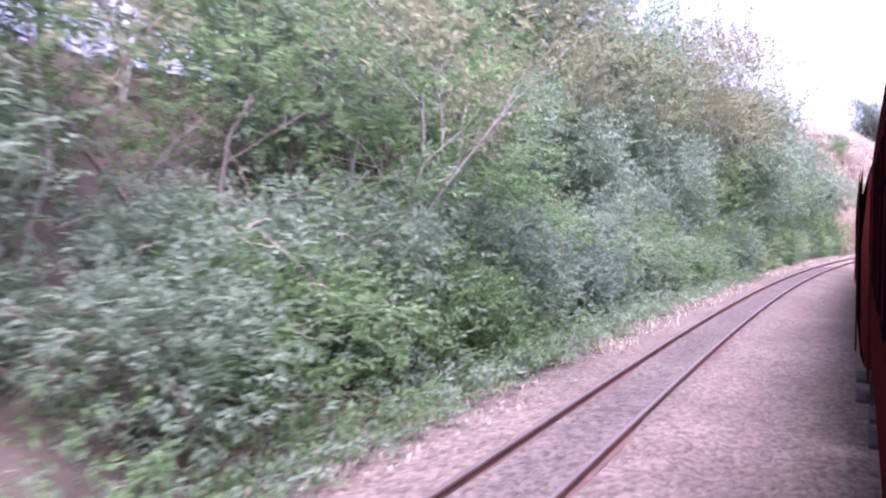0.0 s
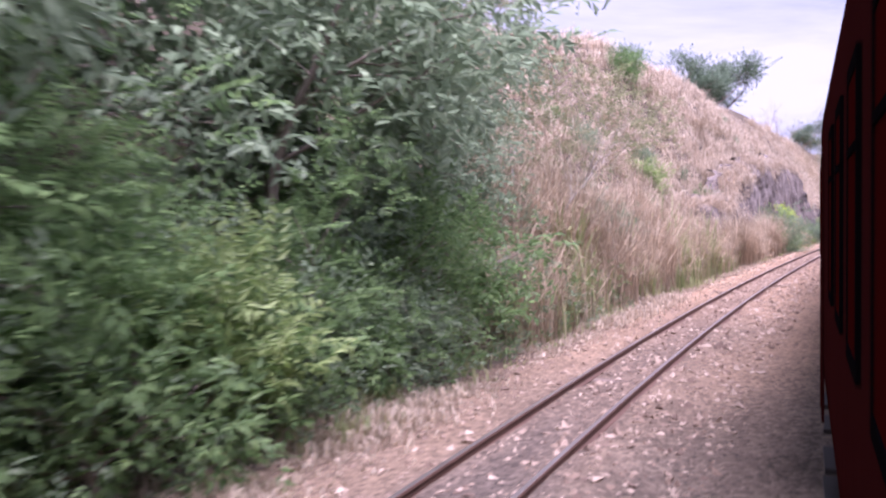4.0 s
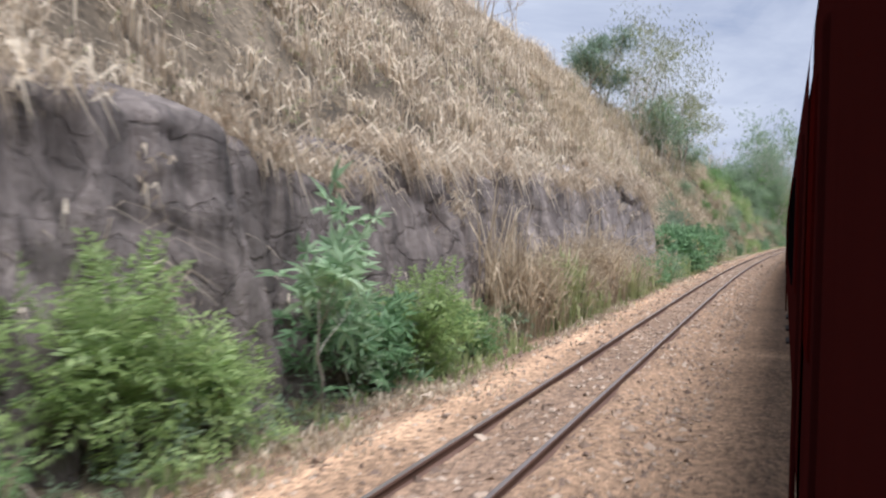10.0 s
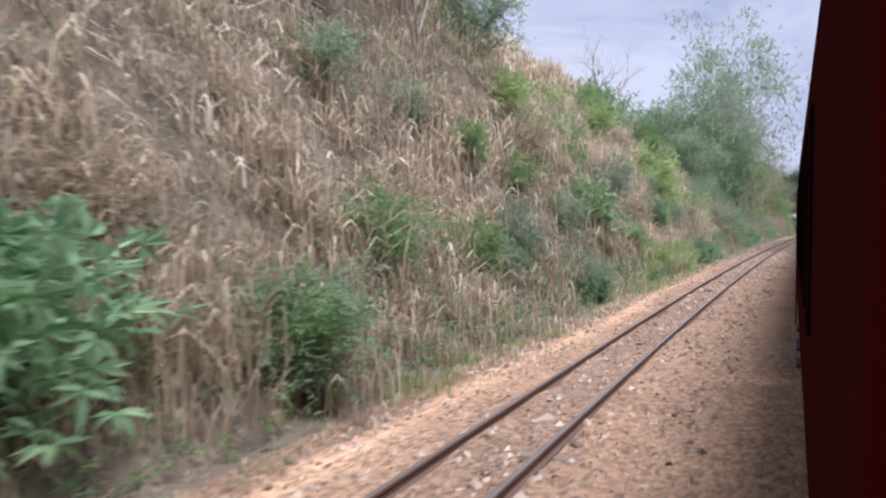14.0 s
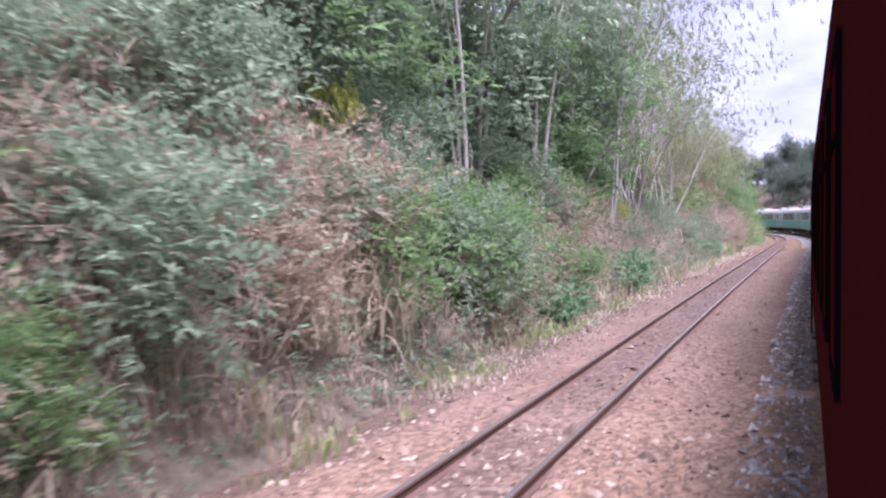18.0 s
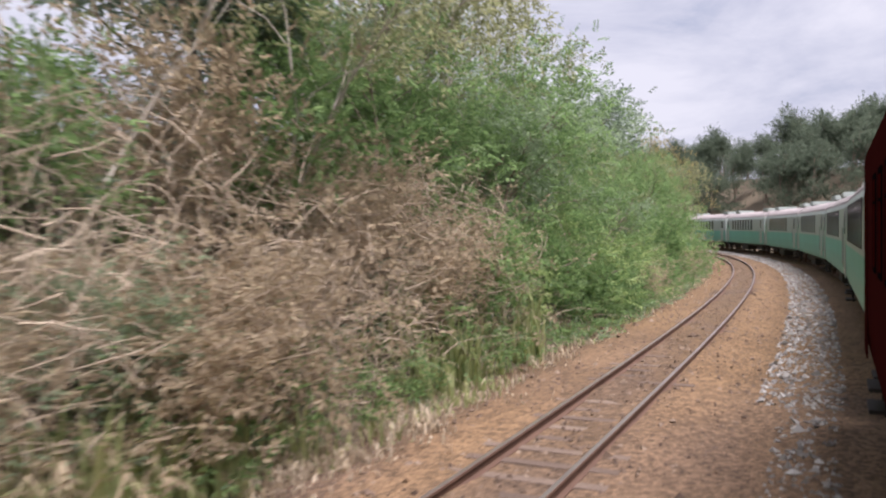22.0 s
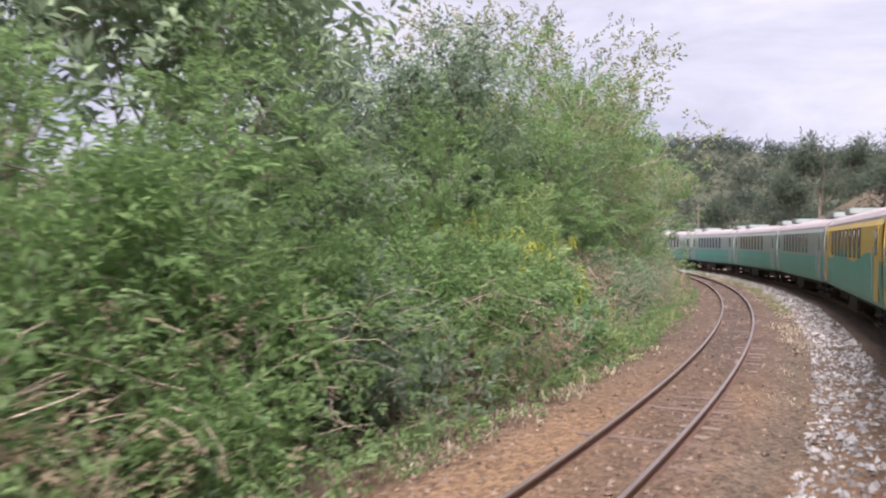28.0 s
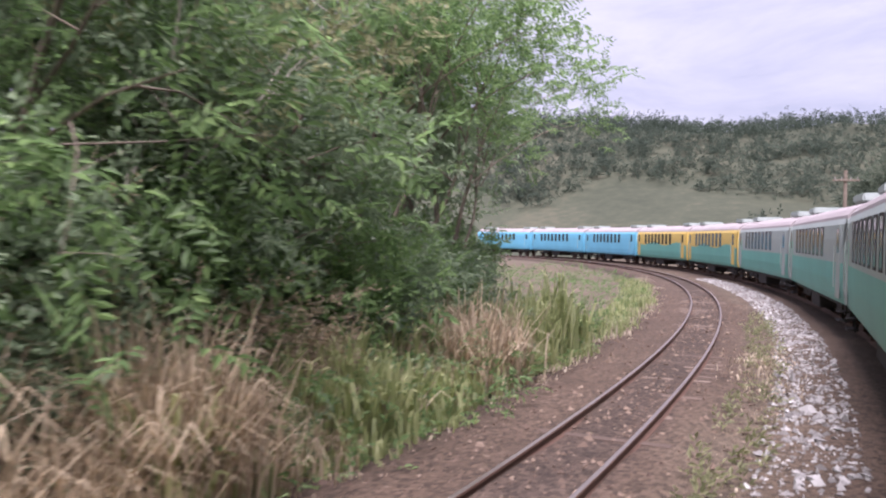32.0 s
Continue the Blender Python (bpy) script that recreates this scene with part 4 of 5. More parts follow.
rock_face("rock_face", "smooth grey rock wall with a long crack", 194.5, 219.5, 7.0, [(196, 4.8), (204, 5.8), (210, 5.5), (213.5, 5.4), (214.8, 4.9), (216, 4.3), (219.5, 3.0)], 37, 0.1, 0.22, 0.09, M_ROCK_PALE, ((204, 5.0), (208, 4.36), (209.1, 4.18), (210.3, 3.9), (212.4, 3.86), (213.5, 4.1)))


def hanging_grass(name, label, mat, seed, n_blades=26):
    """Tufts that grow on the brinks of the rock and hang down over it."""
    rng = np.random.default_rng(seed)
    base, size, side_way = [], [], []
    for ss, uu, zz, zf in BRINKS:
        n = int(len(ss) * (0.75 if zf > 0.9 else 0.07))
        k = rng.integers(0, len(ss), n)
        k = k[fbm(ss[k] * 0.45, 0 * ss[k] + zf * 9, seed + 5, 3) > rng.uniform(-0.5, 0.35, n)]
        base.append(place(ss[k], uu[k], zz[k]))
        size.append(rng.uniform(0.5, 1.35, len(k)) * (1.0 if zf > 0.9 else 0.6))
        sw = heading(ss[k])
        side_way.append(np.stack([-np.cos(sw), -np.sin(sw), 0 * sw], 1))
    base, size, way = np.concatenate(base), np.concatenate(size), -np.concatenate(side_way)
    m = len(base) * n_blades
    b = np.repeat(base, n_blades, 0) + rng.normal(0, 0.2, (m, 3))
    ln = np.repeat(size, n_blades) * rng.uniform(0.5, 1.3, m)
    out = np.repeat(way, n_blades, 0) * rng.uniform(0.2, 1.0, (m, 1)) + rng.normal(0, 0.45, (m, 3)) * np.array([1, 1, 0])
    fall = rng.uniform(0.1, 1.2, m)
    az = rng.uniform(0, 6.28, m)
    side = np.stack([np.cos(az), np.sin(az), 0 * az], 1) * (0.02 * rng.uniform(0.6, 1.5, m))[:, None]
    up = np.array([0, 0, 1.0])
    p1 = b + (up * 0.30 + out * 0.30) * ln[:, None]
    p2 = b + (up * (0.42 - 1.0 * fall)[:, None] + out * 0.62) * ln[:, None]
    v = np.stack([b - side, b + side, p1 + side, p1 - side, p2], 1).reshape(-1, 3)
    o = np.arange(m)[:, None] * 5
    f = np.concatenate([o + np.array([[0, 1, 2]]), o + np.array([[0, 2, 3]]), o + np.array([[3, 2, 4]])], 1).reshape(-1, 3)
    return tagged(new(name, arrays_mesh(name, v, f, mat)), label, "grass", kind="stuff")


hanging_grass("hanging_grass", "straw-coloured grass hanging over the rock faces", M_STRAW, 71)


def twigs(name, label, mat, areas, seed):
    """Bare arching twigs, tangled: areas of (s0, s1, u0, u1, twigs, length, height)."""
    rng = np.random.default_rng(seed)
    s = np.concatenate([rng.uniform(a[0], a[1], a[4]) for a in areas])
    u = np.concatenate([rng.uniform(a[2], a[3], a[4]) for a in areas])
    ln = np.concatenate([a[5] * rng.uniform(0.4, 1.3, a[4]) for a in areas])
    hi = np.concatenate([a[6] * rng.random(a[4]) ** 1.3 for a in areas])
    keep = fbm(s * 0.4, u * 0.5, seed + 3, 3) > rng.uniform(-0.7, 0.3, len(s))
    s, u, ln, hi = s[keep], u[keep], ln[keep], hi[keep]
    n = len(s)
    p = place(s, u, ground_z(s, u) + hi)
    d = rng.normal(0, 1, (n, 3)) * np.array([1, 1, 0.7]) + np.array([0, 0, 0.55])
    d /= np.linalg.norm(d, axis=1)[:, None]
    r0 = rng.uniform(0.005, 0.016, n)
    rings = []
    for k in range(5):
        e1 = np.cross(d, np.array([0.3, 0.2, 1.0]))
        e1 /= np.linalg.norm(e1, axis=1)[:, None] + 1e-6
        e2 = np.cross(d, e1)
        r = (r0 * (1 - 0.2 * k))[:, None]
        rings.append(np.stack([p + r * (math.cos(a) * e1 + math.sin(a) * e2) for a in (0, 2.09, 4.19)], 1))
        p = p + d * (ln / 4)[:, None]
        d = d + rng.normal(0, 0.28, (n, 3)) + np.array([0, 0, -0.16])
        d /= np.linalg.norm(d, axis=1)[:, None]
    v = np.stack(rings, 1).reshape(-1, 3)
    q = [(a * 3 + b, a * 3 + (b + 1) % 3, a * 3 + 3 + (b + 1) % 3, a * 3 + 3 + b) for a in range(4) for b in range(3)]
    f = (np.arange(n)[:, None, None] * 15 + np.array(q)[None]).reshape(-1, 4)
    return tagged(new(name, arrays_mesh(name, v, f, mat, True)), label, "twigs", kind="stuff")


twigs("dry_twigs", "tangled bare twigs and stems in the scrub of the bank", M_TWIG, [
    (296, 345, 6.4, 9.5, 2600, 1.3, 2.2), (345, 368, 6.6, 9.0, 800, 1.2, 1.6), (366, 386, 6.2, 8.2, 2600, 1.5, 3.0), (386, 420, 6.3, 7.6, 900, 1.3, 2.2), (420, 445, 6.1, 7.4, 1900, 1.4, 2.6),
    (445, 474, 6.1, 7.4, 1100, 1.4, 2.0), (470, 502, 6.1, 8.2, 1900, 1.2, 1.5), (2, 60, 6.4, 8.0, 900, 1.3, 2.5), (262, 300, 7.0, 10.0, 900, 1.1, 1.5)], 5)

# ---- growth along the bank ----
# thicket at the start
scatter(0, 90, 8.2, 11.0, 42, ["tree_olive", "tree_grey", "tree_grey", "tree_green"], 0.75, 1.1, 1)
scatter(0, 88, 7.0, 8.6, 50, ["bush_green", "bush_grey", "bush_grey"], 1.0, 1.5, 22)
scatter(-10, 95, 11.5, 17, 18, ["tree_back"], 0.9, 1.3, 3)
put(P["bush_bright"], 53, 7.4, 1.3), put(P["bush_bright"], 54, 8.2, 1.6), put(P["sapling_bright"], 47, 8.8, 1.4)
scatter(29, 58, 10.8, 13.0, 13, ["tree_grey", "tree_olive", "tree_grey", "tree_green"], 1.25, 1.6, 33)
scatter(2, 26, 10.8, 13.5, 10, ["tree_grey", "tree_olive", "tree_green"], 0.9, 1.15, 34)
scatter(44, 77, 7.9, 9.4, 11, ["tree_grey", "tree_green", "tree_olive", "tree_grey"], 1.15, 1.5, 35)
scatter(44, 80, 6.4, 7.4, 26, ["bush_grey", "bush_green", "bush_grey", "bush_bright"], 1.0, 1.5, 37)
scatter(26, 80, 6.9, 8.3, 26, ["tree_grey", "tree_green"], 0.5, 0.75, 38)
scatter(8, 44, 6.3, 7.2, 20, ["bush_grey", "bush_green", "bush_dark"], 0.8, 1.2, 36)
# grass slope and cutting
scatter(90, 122, 7.4, 14, 18, ["brush", "bush_brown", "bush_grey"], 0.6, 1.1, 46)
scatter(90, 128, 8.0, 13.5, 14, ["bush_green", "bush_grey", "bush_brown", "bush_grey"], 0.35, 0.75, 4)
for kind, s, u, k in (("sapling_bright", 114.2, 10.2, 0.85), ("sapling_bright", 113.0, 10.6, 0.7), ("bush_green", 126, 15.5, 1.3), ("tree_grey", 128, 16, 0.5), ("bush_bright", 108.4, 6.3, 0.35), ("bush_bright", 125, 6.6, 0.4),
                      ("bush_grey", 133.6, 6.7, 1.75), ("bush_green", 135.0, 6.9, 1.6), ("bush_grey", 136.6, 6.8, 1.35), ("bush_green", 132.2, 6.7, 1.2), ("bush_bright", 127.0, 6.4, 0.35),
                      ("bush_dark", 157.4, 6.5, 0.9), ("bush_grey", 159.0, 6.5, 1.0), ("bush_grey", 161.2, 6.5, 0.9), ("bush_dark", 163.8, 6.6, 0.85), ("bush_grey", 166.4, 6.7, 0.8), ("bush_dark", 169.5, 6.7, 0.9), ("bush_green", 172.0, 6.7, 0.8),
                      ("bush_bright", 156.2, 6.5, 0.6), ("bush_bright", 175.0, 6.9, 1.0), ("bush_bright", 174.0, 7.1, 1.3), ("bush_bright", 176.2, 6.9, 0.85), ("cecropia", 178.6, 6.6, 0.95), ("cecropia", 179.5, 6.5, 0.6), ("bush_bright", 181.6, 6.6, 1.0), ("castor", 180.0, 6.9, 1.0), ("bush_bright", 182.0, 6.5, 0.7), ("bush_green", 184.5, 6.7, 0.7),
                      ("bush_grey", 188.0, 6.4, 0.55), ("bush_grey", 190.5, 6.4, 0.5), ("bush_bright", 193.1, 6.4, 0.4), ("bush_bright", 194.0, 6.6, 0.35), ("castor", 210.6, 6.6, 0.8), ("castor", 212.0, 6.7, 0.6), ("bush_grey", 207.0, 6.6, 0.6), ("bush_green", 216.5, 6.6, 0.6),
                      ("castor", 224.9, 6.3, 0.6), ("castor", 221.4, 6.5, 1.2), ("castor", 222.6, 6.6, 1.6), ("castor", 223.0, 7.3, 1.65), ("castor", 221.8, 7.3, 1.6), ("bush_bright", 221, 6.4, 0.45), ("castor", 240.5, 7.0, 1.2), ("castor", 241.5, 7.3, 1.3), ("castor", 225.6, 6.0, 0.75), ("castor", 226.4, 6.1, 0.7),
                      ("castor", 232.5, 8.2, 0.9), ("bush_dark", 228.6, 8.0, 1.15), ("bush_dark", 227.4, 7.7, 1.1), ("castor", 208.6, 6.3, 0.75), ("castor", 209.6, 6.2, 0.6), ("castor", 211.2, 6.2, 0.7), ("bush_grey", 213.4, 6.3, 0.8), ("bush_green", 215.0, 6.4, 0.75), ("bush_grey", 217.8, 6.4, 0.85), ("bush_grey", 219.6, 6.5, 0.9), ("bush_green", 221.4, 6.5, 0.85), ("bush_grey", 223.2, 6.5, 0.9)):
    put(P[kind], s, u, k)
for kind, s, z, k in (("lime_sapling", 142.6, 1.75, 0.62), ("lime_sapling", 143.7, 1.35, 0.55), ("lime_sapling", 143.1, 1.6, 0.5)):
    put(P[kind], s, 7.0, k, z=z)
scatter(189, 206, 6.6, 7.2, 9, ["bush_brown", "brush", "brush"], 1.0, 1.5, 45)
for s, u, k in ((197.0, 6.9, 0.55), (199.5, 7.1, 0.5)):
    put(P["snag"], s, u, k, z=1.0, tilt=0.5)
scatter(128, 166, 13.5, 19, 10, ["bush_brown", "bush_grey", "brush"], 0.6, 1.0, 41)
for kind, s, u, k in (("tree_dark", 230, 34, 1.9), ("tree_dark", 236, 35, 2.1), ("tree_dark", 243, 35, 1.9), ("tree_grey", 239, 37, 2.0), ("snag", 224, 21, 1.3), ("snag", 229, 20, 1.2), ("snag", 211, 16, 1.1), ("snag", 214, 17.5, 0.9), ("snag", 222, 15, 1.0), ("tree_airy", 228, 13.5, 0.7), ("tree_airy", 238, 12.5, 0.85), ("snag", 232, 14, 1.0), ("tree_airy", 246, 12.0, 0.8),
                      ("tree_airy", 250, 14.5, 1.4), ("tree_airy", 256.5, 14.0, 1.5), ("snag", 252, 13.6, 1.7), ("snag", 247, 14.6, 1.6), ("snag", 262, 13.0, 1.6), ("tree_olive", 246, 16.5, 1.2), ("tree_grey", 253, 13.2, 1.25), ("tree_airy", 255, 12.5, 1.3), ("tree_airy", 258, 13, 1.3), ("tree_olive", 262, 12.2, 1.15), ("tree_grey", 268, 12.5, 0.8), ("tree_dark", 249, 17.5, 0.9), ("tree_dark", 244, 18.5, 0.9)):
    put(P[kind], s, u, k)
scatter(232, 300, 7.6, 11, 30, ["bush_grey", "brush", "bush_brown", "bush_green"], 0.6, 1.0, 61)
scatter(244, 306, 6.6, 8.6, 30, ["bush_grey", "bush_green", "brush", "bush_dark", "bush_grey"], 0.5, 0.9, 62)
for kind, s, u, k in (("castor", 263.4, 6.5, 0.6), ("cecropia", 268.2, 7.0, 0.8), ("castor", 271.0, 7.6, 0.8), ("bush_yellow", 237.6, 7.2, 0.5), ("bush_bright", 266.0, 10.0, 1.1)):
    put(P[kind], s, u, k)
for s, u in ((274.8, 6.7), (276.2, 6.8), (277.4, 6.7), (279.0, 6.7), (280.5, 6.6), (282.0, 6.6), (283.6, 6.5), (285.2, 6.5)):
    put(P["bush_bright"], s, u, random.uniform(0.55, 0.8))
for kind, s, u, k in (("sapling_bright", 292.5, 8.6, 1.15), ("sapling_bright", 291.6, 9.4, 1.2), ("bush_bright", 301.6, 7.9, 0.9), ("bush_bright", 303.0, 8.4, 1.0), ("castor", 296.8, 6.4, 0.8), ("castor", 298.2, 6.3, 0.6), ("sapling_bright", 305.5, 8.2, 0.9), ("bush_bright", 290.0, 9.6, 1.3), ("castor", 291.0, 6.4, 0.9), ("bush_green", 306.7, 6.9, 0.8)):
    put(P[kind], s, u, k)
for kind, s, u, k in (("tree_grey", 316, 10.2, 1.1), ("tree_green", 319, 11.5, 1.4), ("pale_tree", 324.3, 9.5, 1.2), ("tree_grey", 330, 11.5, 1.0), ("pale_tree", 333, 9.8, 1.2), ("tree_green", 336, 10.8, 1.4), ("snag", 292, 13, 1.3), ("snag", 296, 13.5, 1.3), ("bush_green", 284, 12, 1.3), ("bush_green", 288, 12.5, 1.3), ("bush_bright", 281, 11, 1.2)):
    put(P[kind], s, u, k)
scatter(294, 314, 10.5, 13.5, 10, ["brush", "bush_brown", "bush_grey", "bush_green"], 0.7, 1.2, 85)
scatter(322, 340, 10.5, 13, 3, ["tree_grey"], 1.3, 1.7, 86)
for kind, s, u, k in (("pale_tree", 326.5, 10.2, 1.6), ("pale_tree", 331.0, 9.4, 1.5), ("tree_airy", 336.5, 9.8, 1.9), ("pale_tree", 341.0, 9.0, 1.6), ("tree_airy", 346.5, 9.2, 1.8), ("tree_airy", 351.0, 9.4, 1.7), ("tree_airy", 357.0, 9.0, 1.5)):
    put(P[kind], s, u, k)
put(P["tree_grey"], 313, 10.2, 0.8), put(P["tree_grey"], 317.5, 11.2, 1.2)
put(P["bush_yellow"], 342.6, 9.0, 0.5, sink=-0.6), put(P["bush_yellow"], 317, 10.6, 0.9)
scatter(305, 332, 6.8, 9.6, 32, ["bush_grey", "bush_brown", "brush", "bush_green", "bush_grey"], 0.9, 1.4, 88)
scatter(314, 348, 9.6, 13.5, 14, ["bush_grey", "bush_brown", "bush_grey", "bush_green"], 1.0, 1.5, 87)
scatter(322, 340, 9.2, 11.4, 12, ["bush_grey", "bush_grey", "bush_green"], 1.3, 1.8, 89)
# scrub with pale stems
scatter(300, 376, 7.4, 9.6, 56, ["bush_grey", "bush_brown", "brush", "bush_brown", "bush_grey"], 0.7, 1.15, 81)
for i, (s, u) in enumerate(((338, 10.5), (342, 9.4), (345, 10.4), (349, 9.5), (352, 10.6), (355.5, 9.6), (359, 10.4), (362, 9.3), (364.5, 10.6), (367.5, 9.4), (371, 10.4), (374, 9.2))):
    put(P[("pale_tree", "tree_airy", "pale_tree", "tree_olive")[i % 4]], s, u, random.uniform(0.95, 1.2))
scatter(312, 350, 11.5, 17, 7, ["tree_green", "tree_grey", "tree_back", "tree_back"], 0.9, 1.3, 9)
scatter(340, 352, 12, 17, 6, ["tree_grey", "tree_green"], 0.9, 1.2, 95)
scatter(358, 372, 11.5, 15, 7, ["tree_grey", "tree_green", "tree_olive"], 0.8, 1.1, 97)
scatter(350, 384, 11.5, 15, 9, ["bush_grey", "bush_green", "bush_grey"], 0.9, 1.5, 96)
scatter(316, 350, 17, 26, 3, ["tree_back"], 1.0, 1.4, 92)
for kind, s, u, k in (("castor", 333.8, 6.6, 0.9), ("castor", 335.0, 6.7, 0.7), ("castor", 359.4, 6.6, 0.8), ("castor", 360.3, 6.9, 0.85), ("castor", 323.5, 6.3, 0.7)):
    put(P[kind], s, u, k)
# green thicket of the bend
scatter(370, 384, 6.6, 8.2, 12, ["brush", "brush", "bush_brown"], 0.9, 1.4, 90)
scatter(368, 386, 8.0, 9.8, 12, ["brush", "bush_brown", "bush_green", "brush"], 1.2, 1.7, 91)
scatter(383, 394, 9.5, 12, 6, ["tree_olive", "tree_green"], 0.9, 1.1, 93)
scatter(382, 470, 6.8, 8.4, 64, ["bush_green", "bush_bright", "bush_green", "bush_green", "brush"], 0.95, 1.4, 101)
scatter(390, 425, 6.0, 6.7, 14, ["bush_green", "bush_green", "bush_dark", "brush"], 0.75, 1.1, 102)
scatter(444, 468, 6.0, 6.7, 8, ["bush_green", "bush_green", "bush_dark", "brush"], 0.75, 1.1, 103)
scatter(378, 446, 8.0, 10.5, 31, ["tree_green", "tree_green", "tree_grey", "tree_olive", "tree_green"], 0.72, 1.0, 11)
scatter(446, 474, 8.4, 10.5, 13, ["tree_green", "tree_grey", "tree_green"], 0.58, 0.78, 14)
scatter(376, 516, 11, 17, 28, ["tree_back", "tree_dark", "tree_back"], 0.8, 1.05, 111)
scatter(396, 462, 7.4, 8.6, 12, ["bush_yellow", "snag", "sapling"], 0.9, 1.2, 112)
scatter(470, 512, 8.8, 11, 24, ["tree_green", "tree_grey", "tree_green", "tree_olive", "tree_grey"], 0.72, 1.0, 12)
for kind, s, u, k in (("tree_high", 514, 9.6, 1.0), ("tree_high", 517, 9.9, 1.1), ("tree_high", 520.5, 10.6, 1.15), ("tree_grey", 508, 9.0, 1.0), ("tree_grey", 518, 11.5, 1.5), ("tree_grey", 525, 13, 1.3), ("tree_grey", 514, 14, 1.4), ("bush_green", 515, 7.8, 0.75), ("bush_green", 518, 8.4, 0.7), ("bush_grey", 519, 9.4, 1.1), ("bush_green", 521.5, 10.2, 1.25), ("bush_green", 517, 9.6, 1.3), ("tree_high", 518.5, 9.4, 0.95)):
    put(P[kind], s, u, k)
for kind, s, u, k in (("tree_green", 478, 10.2, 1.25), ("tree_olive", 483, 10.0, 1.2), ("tree_green", 488, 10.4, 1.35), ("tree_green", 494, 10.5, 1.6), ("tree_grey", 499, 11, 1.6), ("tree_green", 504, 10.2, 1.55), ("tree_grey", 508.5, 10.6, 1.35)):
    put(P[kind], s, u, k)
scatter(499, 515, 8.2, 9.8, 12, ["bush_grey", "bush_green", "bush_grey"], 1.2, 1.8, 123)
scatter(474, 508, 6.8, 8.2, 26, ["brush", "bush_grey", "bush_green", "bush_brown", "bush_grey"], 0.8, 1.25, 121)
for kind, s, u, k in (("bush_yellow", 469.4, 8.2, 1.3), ("bush_yellow", 470.0, 7.8, 1.1), ("castor", 468.0, 6.9, 1.0), ("castor", 468.8, 6.5, 0.9), ("castor", 470.6, 6.6, 0.9), ("bush_bright", 470.2, 6.6, 0.9), ("bush_bright", 471.4, 8.8, 1.5), ("snag", 470.2, 6.3, 0.5), ("snag", 471.0, 5.9, 0.35), ("brush", 485, 6.5, 1.1), ("brush", 486.2, 6.7, 1.0),
                      ("castor", 477.0, 7.6, 0.9), ("castor", 494.2, 8.4, 1.2), ("castor", 495.4, 8.0, 1.1), ("castor", 497.6, 7.4, 0.9), ("snag", 491.4, 6.9, 0.6), ("snag", 492.0, 7.1, 0.5), ("snag", 495.5, 6.7, 0.5), ("tree_green", 509, 9.0, 0.95), ("castor", 412.0, 7.3, 1.1), ("castor", 437.4, 6.4, 0.5)):
    put(P[kind], s, u, k)
scatter(424, 447, 8.2, 9.6, 7, ["pod_tree"], 0.95, 1.25, 141)
scatter(426, 440, 6.3, 7.2, 6, ["brush"], 0.8, 1.1, 140)
scatter(482, 508, 8.4, 10.2, 18, ["bush_grey", "bush_green", "bush_grey", "bush_brown"], 1.2, 1.7, 151)
scatter(470, 500, 10.5, 13, 12, ["bush_grey", "bush_green"], 1.6, 2.2, 152)
scatter(357, 372, 9.8, 12.5, 10, ["bush_bright", "bush_brown", "bush_grey", "bush_green"], 1.3, 1.8, 161)
# wooded rise beyond the bend
scatter(466, 560, -34, -11, 38, ["tree_wood"], 0.95, 1.3, 13)
scatter(470, 550, -52, -30, 16, ["tree_wood"], 1.1, 1.5, 131)

# ---- grass and litter ----
undergrowth("undergrowth", "low grey-green leafy growth along the foot of the bank", "oval", "grey", [(-5, 92, 5.7, 8.0, 4400, 1.5), (-5, 46, 4.7, 6.2, 1700, 0.55), (150, 216, 6.0, 7.4, 1400, 0.8), (216, 300, 6.1, 8.5, 2600, 0.9), (290, 372, 6.0, 9.6, 6500, 1.3), (372, 474, 6.0, 7.6, 700, 1.0), (386, 433, 4.9, 6.2, 450, 0.25), (466, 518, 5.9, 9.5, 4200, 1.3), (92, 128, 6.6, 9.0, 400, 0.9)], 1, 0.175)
undergrowth("green_undergrowth", "low green leafy growth along the foot of the bank", "oval", "green", [(-5, 92, 5.7, 8.0, 3600, 1.2), (-5, 46, 4.9, 6.4, 1500, 0.7), (-5, 30, 8, 14, 1600, 1.2), (372, 474, 5.7, 7.4, 4400, 1.2), (386, 434, 5.0, 6.3, 700, 0.45), (443, 474, 4.9, 6.3, 500, 0.45), (470, 512, 4.7, 6.0, 500, 0.35), (466, 522, 5.6, 8.0, 3000, 0.9), (216, 300, 6.1, 7.4, 1200, 0.7), (522, 570, 5.6, 16, 1600, 0.3), (428, 435, 4.7, 5.6, 160, 0.3)], 2, 0.19)
undergrowth("olive_undergrowth", "olive-green weeds scattered over the dry slope", "oval", "olive", [(86, 130, 6.6, 15, 2600, 1.0), (130, 166, 9.4, 15, 700, 0.8), (166, 232, 8.2, 15, 1500, 0.8), (218, 300, 6.6, 13, 5600, 1.0), (300, 380, 6.3, 9.5, 3200, 1.0), (486, 530, 0.95, 1.8, 420, 0.12)], 6, 0.19)
undergrowth("dark_undergrowth", "dark leafy growth under the trees", "oval", "dark", [(0, 92, 7.2, 10, 1800, 1.8), (300, 372, 6.3, 9.5, 1500, 1.0), (372, 474, 6.6, 9, 2600, 1.5), (474, 518, 7, 12, 3000, 1.8)], 3, 0.21)
